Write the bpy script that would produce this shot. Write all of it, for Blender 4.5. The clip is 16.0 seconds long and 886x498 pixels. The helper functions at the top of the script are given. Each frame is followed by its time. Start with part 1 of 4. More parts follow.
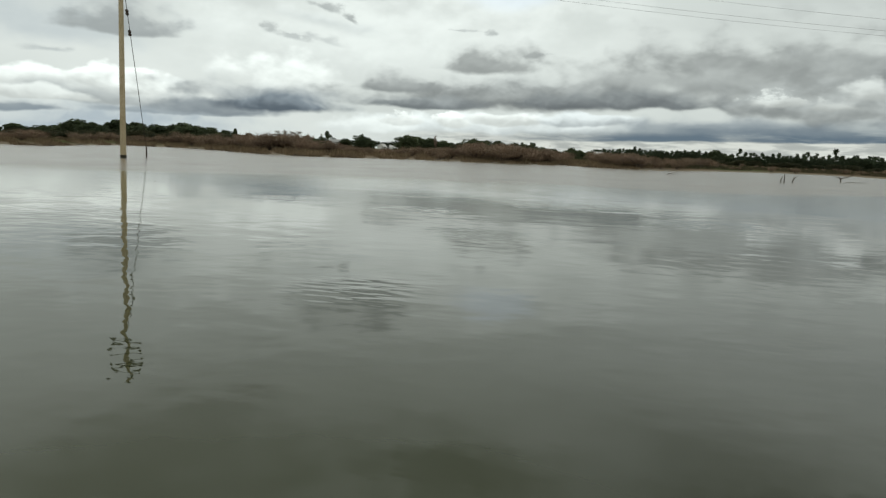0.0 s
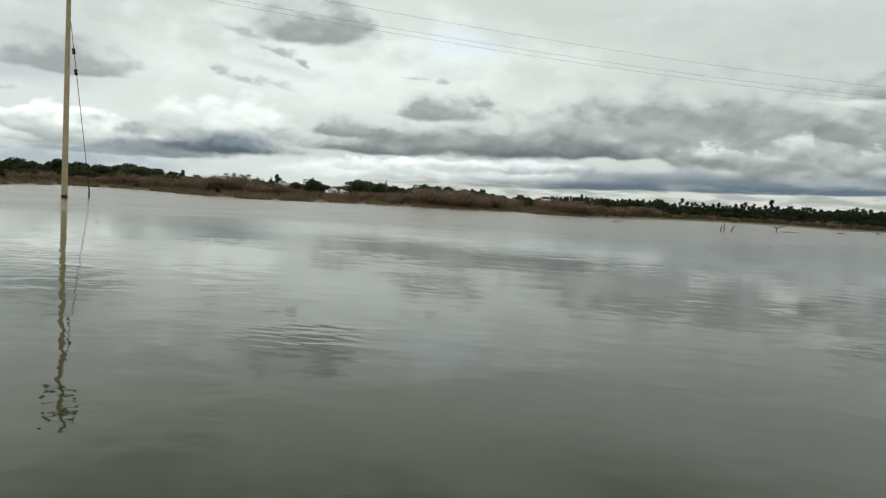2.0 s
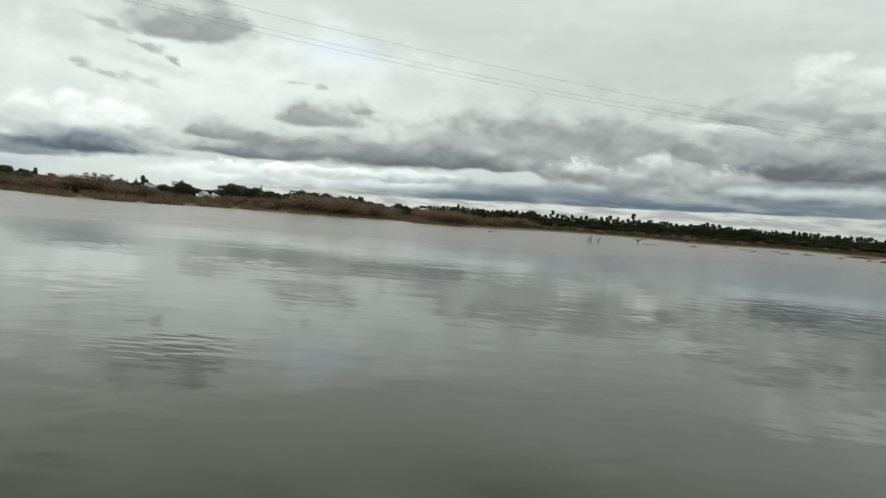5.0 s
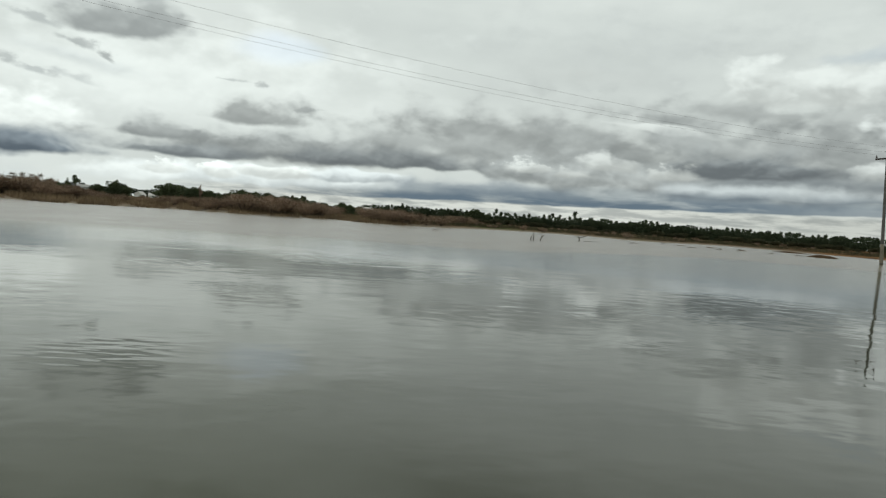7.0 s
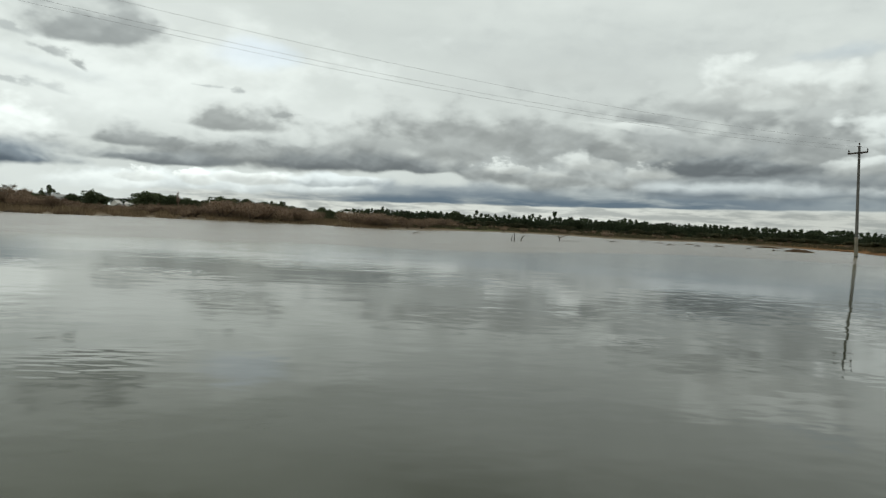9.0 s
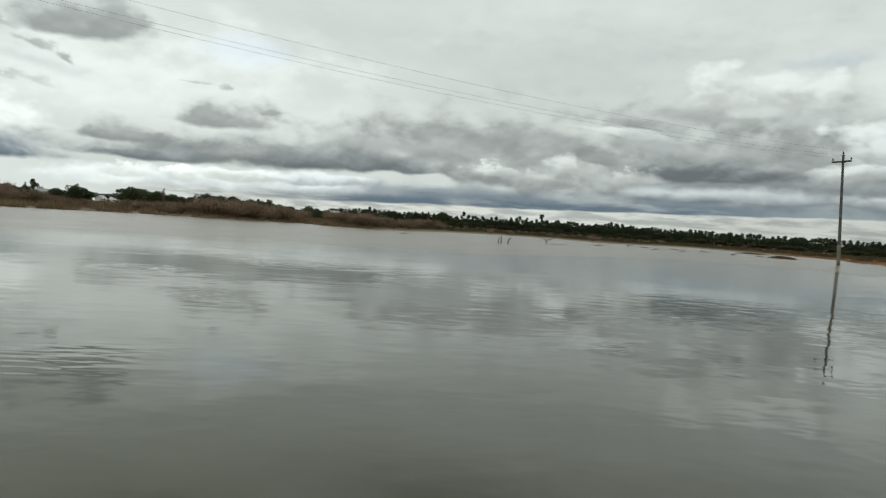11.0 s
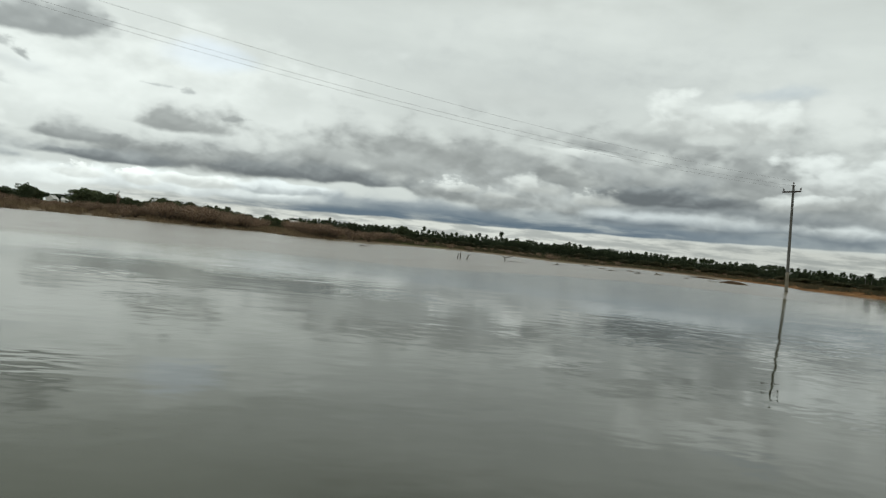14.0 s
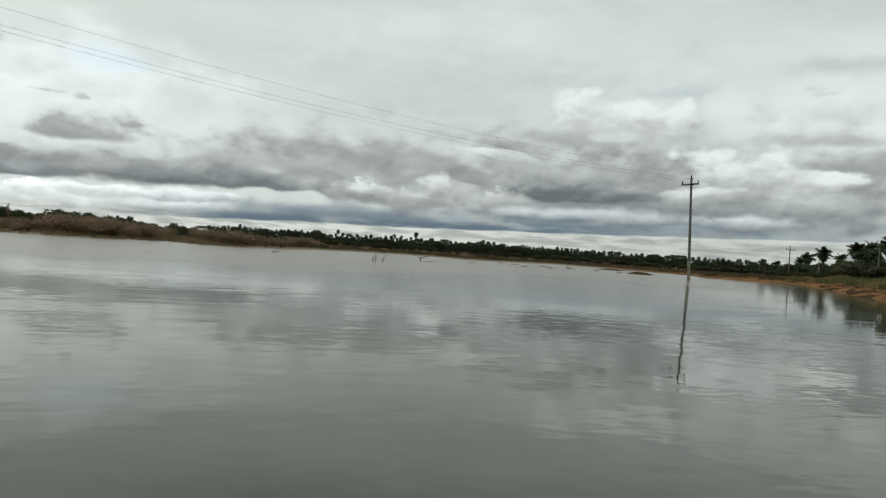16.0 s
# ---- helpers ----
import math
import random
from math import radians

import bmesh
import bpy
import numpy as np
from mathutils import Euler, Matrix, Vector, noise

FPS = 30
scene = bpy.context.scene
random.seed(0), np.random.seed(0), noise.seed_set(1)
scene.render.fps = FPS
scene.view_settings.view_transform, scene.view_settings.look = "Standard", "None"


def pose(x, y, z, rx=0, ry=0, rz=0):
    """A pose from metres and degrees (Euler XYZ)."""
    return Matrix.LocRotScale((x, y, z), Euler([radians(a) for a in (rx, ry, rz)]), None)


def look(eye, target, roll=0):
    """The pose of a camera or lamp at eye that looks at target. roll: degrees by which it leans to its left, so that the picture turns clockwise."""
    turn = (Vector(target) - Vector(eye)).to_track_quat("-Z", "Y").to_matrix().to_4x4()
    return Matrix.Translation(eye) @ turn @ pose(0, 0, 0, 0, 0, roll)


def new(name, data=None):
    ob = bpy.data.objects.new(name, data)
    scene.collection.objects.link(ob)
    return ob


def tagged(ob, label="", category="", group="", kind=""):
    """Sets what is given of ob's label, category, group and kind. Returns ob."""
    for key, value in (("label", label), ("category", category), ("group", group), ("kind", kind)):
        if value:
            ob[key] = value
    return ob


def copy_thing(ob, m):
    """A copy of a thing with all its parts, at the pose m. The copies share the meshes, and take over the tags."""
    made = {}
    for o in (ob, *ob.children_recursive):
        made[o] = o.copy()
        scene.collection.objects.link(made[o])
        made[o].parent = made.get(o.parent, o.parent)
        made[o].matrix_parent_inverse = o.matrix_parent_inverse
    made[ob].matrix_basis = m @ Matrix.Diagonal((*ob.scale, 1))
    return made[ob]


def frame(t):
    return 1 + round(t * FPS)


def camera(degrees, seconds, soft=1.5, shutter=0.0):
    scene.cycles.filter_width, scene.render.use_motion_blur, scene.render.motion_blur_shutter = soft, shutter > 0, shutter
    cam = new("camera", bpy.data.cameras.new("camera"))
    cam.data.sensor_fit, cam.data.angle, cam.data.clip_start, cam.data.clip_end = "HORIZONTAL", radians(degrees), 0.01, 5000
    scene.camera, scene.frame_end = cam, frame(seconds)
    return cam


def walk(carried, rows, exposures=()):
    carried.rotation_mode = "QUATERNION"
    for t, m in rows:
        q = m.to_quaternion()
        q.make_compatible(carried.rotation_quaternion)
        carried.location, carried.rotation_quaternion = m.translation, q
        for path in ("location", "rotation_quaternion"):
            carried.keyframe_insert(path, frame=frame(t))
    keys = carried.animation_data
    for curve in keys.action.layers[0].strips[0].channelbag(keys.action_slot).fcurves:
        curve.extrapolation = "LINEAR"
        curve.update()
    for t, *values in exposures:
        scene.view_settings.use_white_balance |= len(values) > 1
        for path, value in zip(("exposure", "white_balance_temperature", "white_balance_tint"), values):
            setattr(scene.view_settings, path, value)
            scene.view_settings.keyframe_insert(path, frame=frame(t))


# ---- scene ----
EYE = Vector((0.0, 0.0, 0.70))  # the camera stands at the water's edge, just above the flood


def way(az, el=0.0):
    """Unit direction from compass bearing and elevation, degrees; bearing 0 is +y, positive to +x."""
    a, e = radians(az), radians(el)
    return Vector((math.sin(a) * math.cos(e), math.cos(a) * math.cos(e), math.sin(e)))


def at(az, r, z=0.0):
    return Vector((r * math.sin(radians(az)), r * math.cos(radians(az)), z))


def aim(bearing, pitch, roll):
    return look(EYE, EYE + way(bearing, pitch), roll)


cam = camera(63.48, 16.0, soft=1.3)
ROWS = [
    (0.0, 0.00, -7.76, 2.57), (0.5, 0.68, -6.23, 2.56), (1.0, 1.88, -5.74, 3.02), (1.5, 2.61, -4.66, 3.13),
    (2.0, 3.82, -3.97, 3.41), (2.5, 5.57, -3.62, 3.56), (3.0, 6.58, -3.39, 4.06), (3.5, 7.13, -3.19, 4.33),
    (4.0, 8.22, -2.42, 3.93), (4.5, 10.43, -2.41, 4.61), (4.7, 11.75, -2.54, 4.70), (6.8, 17.95, -2.51, 4.30),
    (7.0, 17.97, -2.38, 4.30), (7.5, 18.73, -2.08, 3.65), (8.0, 18.75, -2.21, 3.55), (8.5, 19.25, -2.15, 3.22),
    (9.0, 19.47, -2.09, 3.09), (9.2, 19.85, -2.25, 2.85), (11.3, 20.40, -1.90, 4.25), (11.5, 20.03, -1.98, 4.25),
    (12.0, 20.02, -1.27, 4.66), (12.5, 18.37, 0.46, 3.95), (13.0, 21.64, 0.62, 6.55), (13.5, 23.22, -0.26, 6.06),
    (14.0, 23.65, -0.49, 6.16), (14.5, 26.28, 0.12, 5.75), (15.0, 26.83, 0.70, 6.04), (15.5, 28.42, 0.67, 5.12),
    (16.0, 30.39, 0.19, 3.97),
]
walk(cam, [(t, aim(b, p, r)) for t, b, p, r in ROWS], [(0.0, 0.0, 6550, 4.0), (16.0, 0.0, 6550, 4.0)])

# ---------------------------------------------------------------- sky and sun
SUN_BEARING, SUN_HEIGHT = -28.0, 48.0
world = bpy.data.worlds.new("overcast_sky")
scene.world = world
world.use_nodes = True
wt = world.node_tree
wt.nodes.clear()


class Nodes:
    """Short hand for building node trees."""

    def __init__(self, tree):
        self.tree = tree

    def add(self, kind, operation=None):
        n = self.tree.nodes.new(kind)
        if operation:
            n.operation = operation
        return n

    def link(self, a, b):
        self.tree.links.new(a, b)

    def put(self, socket, value):
        if isinstance(value, bpy.types.NodeSocket):
            self.link(value, socket)
        else:
            socket.default_value = value

    def math(self, op, a, b=0.0, c=0.0, clamp=False):
        n = self.add("ShaderNodeMath", op)
        n.use_clamp = clamp
        for s, v in zip(n.inputs, (a, b, c)):
            self.put(s, v)
        return n.outputs[0]

    def vmath(self, op, a, b=(0, 0, 0), c=(0, 0, 0)):
        n = self.add("ShaderNodeVectorMath", op)
        for s, v in zip(n.inputs, (a, b, c)):
            self.put(s, v)
        return n.outputs[0]

    def vmath_length(self, v):
        n = self.add("ShaderNodeVectorMath", "LENGTH")
        self.link(v, n.inputs[0])
        return n.outputs["Value"]

    def noise(self, vector, scale, detail=4.0, rough=0.55, colour=False):
        n = self.add("ShaderNodeTexNoise")
        self.put(n.inputs["Vector"], vector)
        n.inputs["Scale"].default_value = scale
        n.inputs["Detail"].default_value = detail
        n.inputs["Roughness"].default_value = rough
        return n.outputs["Color" if colour else "Fac"]

    def span(self, v, a, b, c=0.0, d=1.0, smooth=True):
        n = self.add("ShaderNodeMapRange")
        n.interpolation_type = "SMOOTHSTEP" if smooth else "LINEAR"
        self.put(n.inputs["Value"], v)
        for s, x in zip(("From Min", "From Max", "To Min", "To Max"), (a, b, c, d)):
            self.put(n.inputs[s], x)
        return n.outputs["Result"]

    def mix(self, f, a, b, kind="MIX"):
        n = self.add("ShaderNodeMix")
        n.data_type, n.blend_type = "RGBA", kind
        self.put(n.inputs[0], f)
        for s, v in ((n.inputs[6], a), (n.inputs[7], b)):
            self.put(s, (*v, 1.0) if isinstance(v, tuple) and len(v) == 3 else v)
        return n.outputs[2]

    def ramp(self, f, stops):
        n = self.add("ShaderNodeValToRGB")
        self.put(n.inputs[0], f)
        e = n.color_ramp.elements
        while len(e) < len(stops):
            e.new(0.5)
        for k, (p, c) in zip(e, stops):
            k.position, k.color = p, (*c, 1.0)
        return n.outputs[0]


w = Nodes(wt)
heaven = w.add("ShaderNodeTexCoord").outputs["Generated"]
sep = w.add("ShaderNodeSeparateXYZ")
w.link(heaven, sep.inputs[0])
dx, dy, dz = sep.outputs
bearing = w.math("MULTIPLY", w.math("ARCTAN2", dx, dy), 57.2958)
height = w.math("MULTIPLY", w.math("ARCSINE", dz), 57.2958)
flat = w.add("ShaderNodeCombineXYZ")
w.link(bearing, flat.inputs[0])
w.link(height, flat.inputs[1])
warp = w.vmath("SUBTRACT", w.noise(w.vmath("MULTIPLY", flat.outputs[0], (0.55, 1.0, 1.0)), 0.42, 4.0, 0.52, True), (0.5, 0.5, 0.5))
bent = w.vmath("ADD", flat.outputs[0], w.vmath("MULTIPLY", warp, (4.0, 0.9, 0.0)))


def tone(t, blue=0.0):
    """A cloud's colour from its brightness; blue: how far it turns to slate."""
    return (t * (0.945 - 0.16 * blue), t * 0.99, t * (0.985 + 0.26 * blue))


def rough_edge(place, scale, detail=5.0, rough=0.55):
    return w.noise(w.vmath("MULTIPLY", place, (0.60, 1.0, 1.0)), scale, detail, rough)


def puffs(place, scale, detail=2.0):
    """Rounded billows, about 0.3 in the creases and 1 on the crowns."""
    n = w.add("ShaderNodeTexVoronoi")
    n.feature = "SMOOTH_F1"
    w.put(n.inputs["Vector"], w.vmath("MULTIPLY", place, (0.62, 1.0, 1.0)))
    for key, value in (("Scale", scale), ("Detail", detail), ("Roughness", 0.42), ("Lacunarity", 2.2), ("Smoothness", 0.6)):
        n.inputs[key].default_value = value
    return w.math("SUBTRACT", 1.0, n.outputs["Distance"])


ragged = w.math("SUBTRACT", rough_edge(flat.outputs[0], 0.40, 4.0, 0.5), 0.5)
shreds = w.math("SUBTRACT", rough_edge(w.vmath("ADD", flat.outputs[0], (31.0, 7.0, 0.0)), 1.10, 4.0), 0.5)
soft = rough_edge(bent, 0.50, 3.0, 0.5)
relief = w.math("SUBTRACT", rough_edge(w.vmath("ADD", bent, (-0.35, 0.55, 0.0)), 0.50, 3.0, 0.5), soft)
billow_place = w.vmath("ADD", flat.outputs[0], w.vmath("MULTIPLY", warp, (0.9, 0.45, 0.0)))
billow = puffs(billow_place, 0.70)
billow_light = w.math("SUBTRACT", puffs(w.vmath("ADD", billow_place, (-0.20, 0.30, 0.0)), 0.70), billow)
shade = w.math("ADD", w.math("MULTIPLY", w.math("SUBTRACT", soft, 0.5), 0.65), w.math("MULTIPLY", relief, -0.75))


def heap(colour, az, el, wide, up, down, tilt, head, base, blue=0.0, edge=0.40, rag=1.1, full=1.0):
    """A cloud over the sky behind it: widest at that height, rising by up, its base down below; tilt: rise per degree."""
    behind = w.vmath("MULTIPLY_ADD", colour, (1e-6, 1e-6, 0.0), bent)  # worked out after the cloud behind it
    part_of = w.add("ShaderNodeSeparateXYZ")
    w.link(w.vmath("SUBTRACT", behind, (az, el, 0.0)), part_of.inputs[0])
    dv = w.math("MULTIPLY_ADD", part_of.outputs[0], -tilt, part_of.outputs[1])
    both = w.add("ShaderNodeCombineXYZ")
    w.link(w.math("MULTIPLY", part_of.outputs[0], 0.84 / wide), both.inputs[0])
    w.link(w.math("MAXIMUM", w.math("MULTIPLY", dv, 0.80 / up), w.math("MULTIPLY", dv, -1.0 / down)), both.inputs[1])
    d = w.math("SUBTRACT", 1.0, w.vmath_length(both.outputs[0]))
    loose = w.span(dv, -0.15 * up, 0.35 * up, 0.55 * rag, 1.8 * rag)  # ragged above, smooth along the base
    d = w.math("MULTIPLY_ADD", ragged if wide > 2.4 else shreds, loose, d)
    if up > 0.65:
        d = w.math("MULTIPLY_ADD", w.math("SUBTRACT", billow, 0.62), 0.30, d)
    t = w.math("MULTIPLY_ADD", dv, 1.0 / (up + down), down / (up + down))
    t = w.math("ADD", t, shade)
    t = w.math("MULTIPLY_ADD", billow_light, -0.32, t)
    inside = w.mix(w.span(t, 0.05, 0.95), tone(base, blue), tone(head, blue * 0.6))
    edge += 0.10
    fade = edge if head > 0.7 else w.math("MULTIPLY_ADD", w.span(t, 0.3, 1.0), 0.55, edge)  # grey clouds thin out upwards
    return w.mix(w.span(d, 0.0, fade, 0.0, full), colour, inside)


# thin bright overcast behind everything
veil = w.noise(w.vmath("MULTIPLY", flat.outputs[0], (0.30, 1.0, 1.0)), 0.13, 5.0, 0.5)
cloud_colour = w.ramp(veil, [(0.30, (0.58, 0.61, 0.61)), (0.46, (0.65, 0.685, 0.68)), (0.60, (0.72, 0.755, 0.75)), (0.75, (0.82, 0.85, 0.845))])
# darker ragged clouds overhead
overhead = w.math("MULTIPLY", w.span(height, 15.0, 24.0), w.span(w.noise(w.vmath("MULTIPLY", flat.outputs[0], (0.5, 1.0, 1.0)), 0.11, 5.0, 0.55), 0.42, 0.62, 0.25, 1.0))
cloud_colour = w.mix(overhead, cloud_colour, (0.44, 0.46, 0.45))

# each row: bearing, height, half width, rise, fall, tilt, tone of the head, of the base, then slate, softness, raggedness, cover
VEILS = [
    (-5.0, 8.6, 26.0, 6.5, 7.0, 0.0, 0.95, 0.88, 0.0, 0.9, 1.2, 0.9), (-29.0, 7.6, 10.0, 4.0, 2.5, 0.0, 0.66, 0.58, 0.25, 0.6, 1.0, 0.8),
    (-25.0, 1.2, 14.0, 2.2, 3.0, 0.0, 0.54, 0.46, 0.6, 0.5, 0.6, 1.0), (-10.0, 9.4, 6.5, 0.7, 0.8, -0.16, 0.80, 0.62, 0.1, 0.8, 1.2, 0.8),
    (35.0, 14.0, 30.0, 6.0, 6.0, 0.0, 0.66, 0.58, 0.05, 0.9, 1.0, 0.85), (25.0, 6.6, 19.5, 4.2, 3.8, 0.01, 0.48, 0.31, 0.05, 0.40, 1.0, 1.0), (48.0, 6.0, 28.0, 7.0, 5.0, 0.0, 0.46, 0.27, 0.1, 0.5, 1.0, 1.0),
    (59.0, 12.0, 7.0, 1.4, 1.8, 0.0, 0.82, 0.68, 0.0, 0.8, 1.2, 0.8),
    (0.5, 25.0, 8.5, 3.5, 3.0, 0.0, 0.32, 0.28, 0.0, 0.5, 1.2, 0.8), (33.0, 25.5, 16.0, 5.0, 5.0, 0.0, 0.36, 0.30, 0.0, 0.6, 1.2, 0.85), (-17.0, 20.5, 8.0, 1.8, 1.8, 0.0, 0.46, 0.42, 0.0, 0.6, 1.2, 0.7),
]
UPPER = [  # patches and flecks before the bright overcast
    (-24.2, 7.55, 4.8, 3.4, 0.55, 0.0, 0.58, 0.38, 0.15, 0.35, 1.0, 0.95), (-7.0, 11.9, 5.3, 3.6, 0.95, 0.04, 0.54, 0.34, 0.1, 0.32, 0.9, 0.95),
    (-12.4, 11.5, 1.9, 0.4, 0.35, -0.1, 0.55, 0.48, 0.1, 0.6, 2.0, 0.8), (-29.1, 5.7, 1.5, 0.3, 0.25, 0.0, 0.52, 0.48, 0.2, 0.7, 1.5, 0.7),
    (-13.9, 8.5, 0.7, 0.6, 0.5, 0.0, 0.52, 0.46, 0.1, 0.6, 2.2, 0.8), (-12.3, 8.05, 1.3, 0.35, 0.3, -0.1, 0.56, 0.50, 0.1, 0.7, 2.2, 0.8),
    (-9.9, 10.35, 1.5, 0.4, 0.3, -0.2, 0.50, 0.44, 0.1, 0.6, 1.8, 0.85), (-7.7, 9.8, 0.75, 0.4, 0.35, -0.4, 0.44, 0.40, 0.1, 0.6, 1.8, 0.85),
]
UPPER_FLECKS = [
    (-9.8, 8.1, 2.2, 0.3, 0.3, -0.15, 0.62, 0.56, 0.1, 0.8, 1.8, 0.7), (2.6, 9.1, 0.5, 0.35, 0.3, 0.2, 0.50, 0.46, 0.1, 0.6, 2.0, 0.8),
    (0.8, 9.1, 0.9, 0.15, 0.12, 0.0, 0.56, 0.50, 0.1, 0.7, 2.0, 0.7), (7.0, 7.65, 0.8, 0.42, 0.28, 0.0, 0.40, 0.36, 0.1, 0.5, 2.0, 0.9),
    (58.8, 14.6, 5.4, 1.4, 1.1, -0.02, 0.60, 0.50, 0.15, 0.9, 1.3, 0.75), (57.4, 12.9, 0.9, 0.6, 0.5, 0.0, 0.56, 0.50, 0.1, 0.8, 2.0, 0.7),
    (47.4, 13.2, 4.0, 0.9, 1.0, 0.06, 0.66, 0.56, 0.35, 0.6, 1.0, 0.8), (28.0, 12.0, 9.0, 1.5, 1.5, -0.05, 0.66, 0.60, 0.0, 0.9, 1.2, 0.8),
]
LEFT_BANKS = [
    (-31.0, 3.5, 4.6, 1.0, 1.0, 0.02, 1.10, 0.66, 0.0, 0.22, 1.1, 1.0), (-24.6, 3.7, 4.0, 1.5, 1.0, 0.0, 1.15, 0.58, 0.0, 0.20, 1.2, 1.0),
    (-25.0, 2.75, 9.0, 0.95, 0.75, 0.0, 0.60, 0.38, 0.15, 0.35, 1.1, 0.95), (-30.2, 2.55, 4.2, 0.55, 0.35, -0.03, 0.92, 0.60, 0.0, 0.3, 1.2, 0.95),
    (-31.5, 1.75, 4.5, 0.4, 0.35, 0.0, 0.36, 0.27, 0.7, 0.4, 1.2, 0.95), (-20.5, 2.1, 6.0, 0.55, 0.35, 0.01, 0.46, 0.35, 0.5, 0.4, 1.2, 0.9),
    (-13.0, 5.0, 5.2, 2.2, 1.8, 0.0, 1.10, 0.76, 0.0, 0.50, 1.2, 1.0), (-14.8, 3.75, 6.4, 1.25, 1.0, -0.03, 0.62, 0.32, 0.2, 0.32, 1.1, 1.0),
]
DARK_BANKS = [
    (21.0, 2.7, 10.0, 1.0, 0.9, 0.02, 0.46, 0.30, 0.5, 0.5, 0.9, 0.9),
    (-17.5, 2.55, 6.5, 0.9, 0.75, 0.0, 0.42, 0.26, 0.5, 0.35, 1.1, 0.95), (-13.3, 3.0, 6.4, 1.4, 0.78, -0.01, 0.38, 0.130, 0.9, 0.36, 0.6, 1.0),
    (8.0, 4.5, 17.5, 2.3, 1.45, 0.026, 0.52, 0.24, 0.1, 0.30, 0.8, 1.0), (-4.2, 4.9, 4.2, 1.2, 0.8, 0.02, 0.46, 0.30, 0.1, 0.25, 1.2, 1.0),
    (-2.5, 3.7, 5.8, 0.65, 0.65, 0.02, 0.40, 0.19, 0.3, 0.28, 1.0, 1.0), (12.0, 4.25, 12.0, 1.1, 0.75, 0.022, 0.34, 0.165, 0.3, 0.30, 0.9, 1.0),
    (2.8, 6.6, 4.8, 2.0, 0.75, 0.02, 0.48, 0.32, 0.05, 0.40, 1.2, 0.95), (16.0, 5.9, 7.5, 1.0, 0.8, 0.03, 0.52, 0.40, 0.05, 0.5, 1.1, 0.8),
]
WHITE_BAND = [
    (3.0, 2.15, 14.0, 1.15, 0.9, 0.022, 1.04, 0.64, 0.12, 0.35, 0.9, 1.0), (-7.0, 1.75, 4.8, 0.7, 0.8, 0.0, 0.98, 0.74, 0.05, 0.4, 1.1, 0.9),
    (-3.4, 2.2, 1.9, 0.75, 0.5, 0.0, 1.12, 0.66, 0.0, 0.22, 1.4, 1.0), (0.4, 2.3, 1.9, 0.75, 0.6, 0.0, 1.15, 0.66, 0.0, 0.22, 1.4, 1.0),
    (4.6, 2.6, 2.8, 0.6, 0.6, 0.02, 1.05, 0.60, 0.0, 0.25, 1.3, 1.0), (10.5, 2.8, 3.8, 0.55, 0.6, 0.03, 0.92, 0.46, 0.2, 0.3, 1.1, 1.0),
]
RIGHT_HEAPS = [
    (44.0, 3.8, 26.0, 2.4, 1.7, 0.012, 0.36, 0.20, 0.4, 0.5, 0.9, 0.9),
    (42.6, 10.9, 7.2, 1.9, 1.7, -0.02, 0.87, 0.54, 0.0, 0.32, 1.2, 0.95), (40.0, 9.4, 6.5, 0.75, 0.8, -0.06, 0.50, 0.40, 0.05, 0.5, 1.0, 0.9),
    (48.0, 9.0, 5.5, 0.9, 1.0, -0.04, 0.56, 0.44, 0.05, 0.6, 1.0, 0.85), (33.5, 8.0, 5.5, 0.35, 0.35, -0.10, 0.84, 0.70, 0.0, 0.5, 1.4, 0.85),
    (39.0, 6.6, 8.0, 1.5, 1.6, -0.03, 0.50, 0.33, 0.1, 0.35, 1.0, 0.95), (28.5, 4.2, 9.0, 1.7, 1.5, 0.0, 0.58, 0.28, 0.1, 0.25, 1.2, 1.0),
]
RIGHT_HEADS = [
    (24.5, 4.6, 2.2, 0.75, 0.6, 0.0, 0.84, 0.48, 0.0, 0.45, 1.6, 1.0), (30.6, 5.0, 2.6, 0.85, 0.7, 0.0, 0.76, 0.46, 0.0, 0.45, 1.5, 1.0),
    (35.4, 4.6, 2.2, 0.65, 0.6, 0.0, 0.76, 0.42, 0.0, 0.45, 1.6, 1.0), (27.6, 4.3, 1.7, 0.55, 0.4, 0.0, 0.68, 0.42, 0.0, 0.4, 1.5, 0.9),
    (41.0, 5.05, 7.0, 2.2, 0.80, 0.01, 0.42, 0.16, 0.35, 0.30, 1.0, 1.0), (53.5, 6.7, 6.4, 2.4, 2.0, -0.05, 0.84, 0.40, 0.05, 0.32, 1.2, 1.0),
]
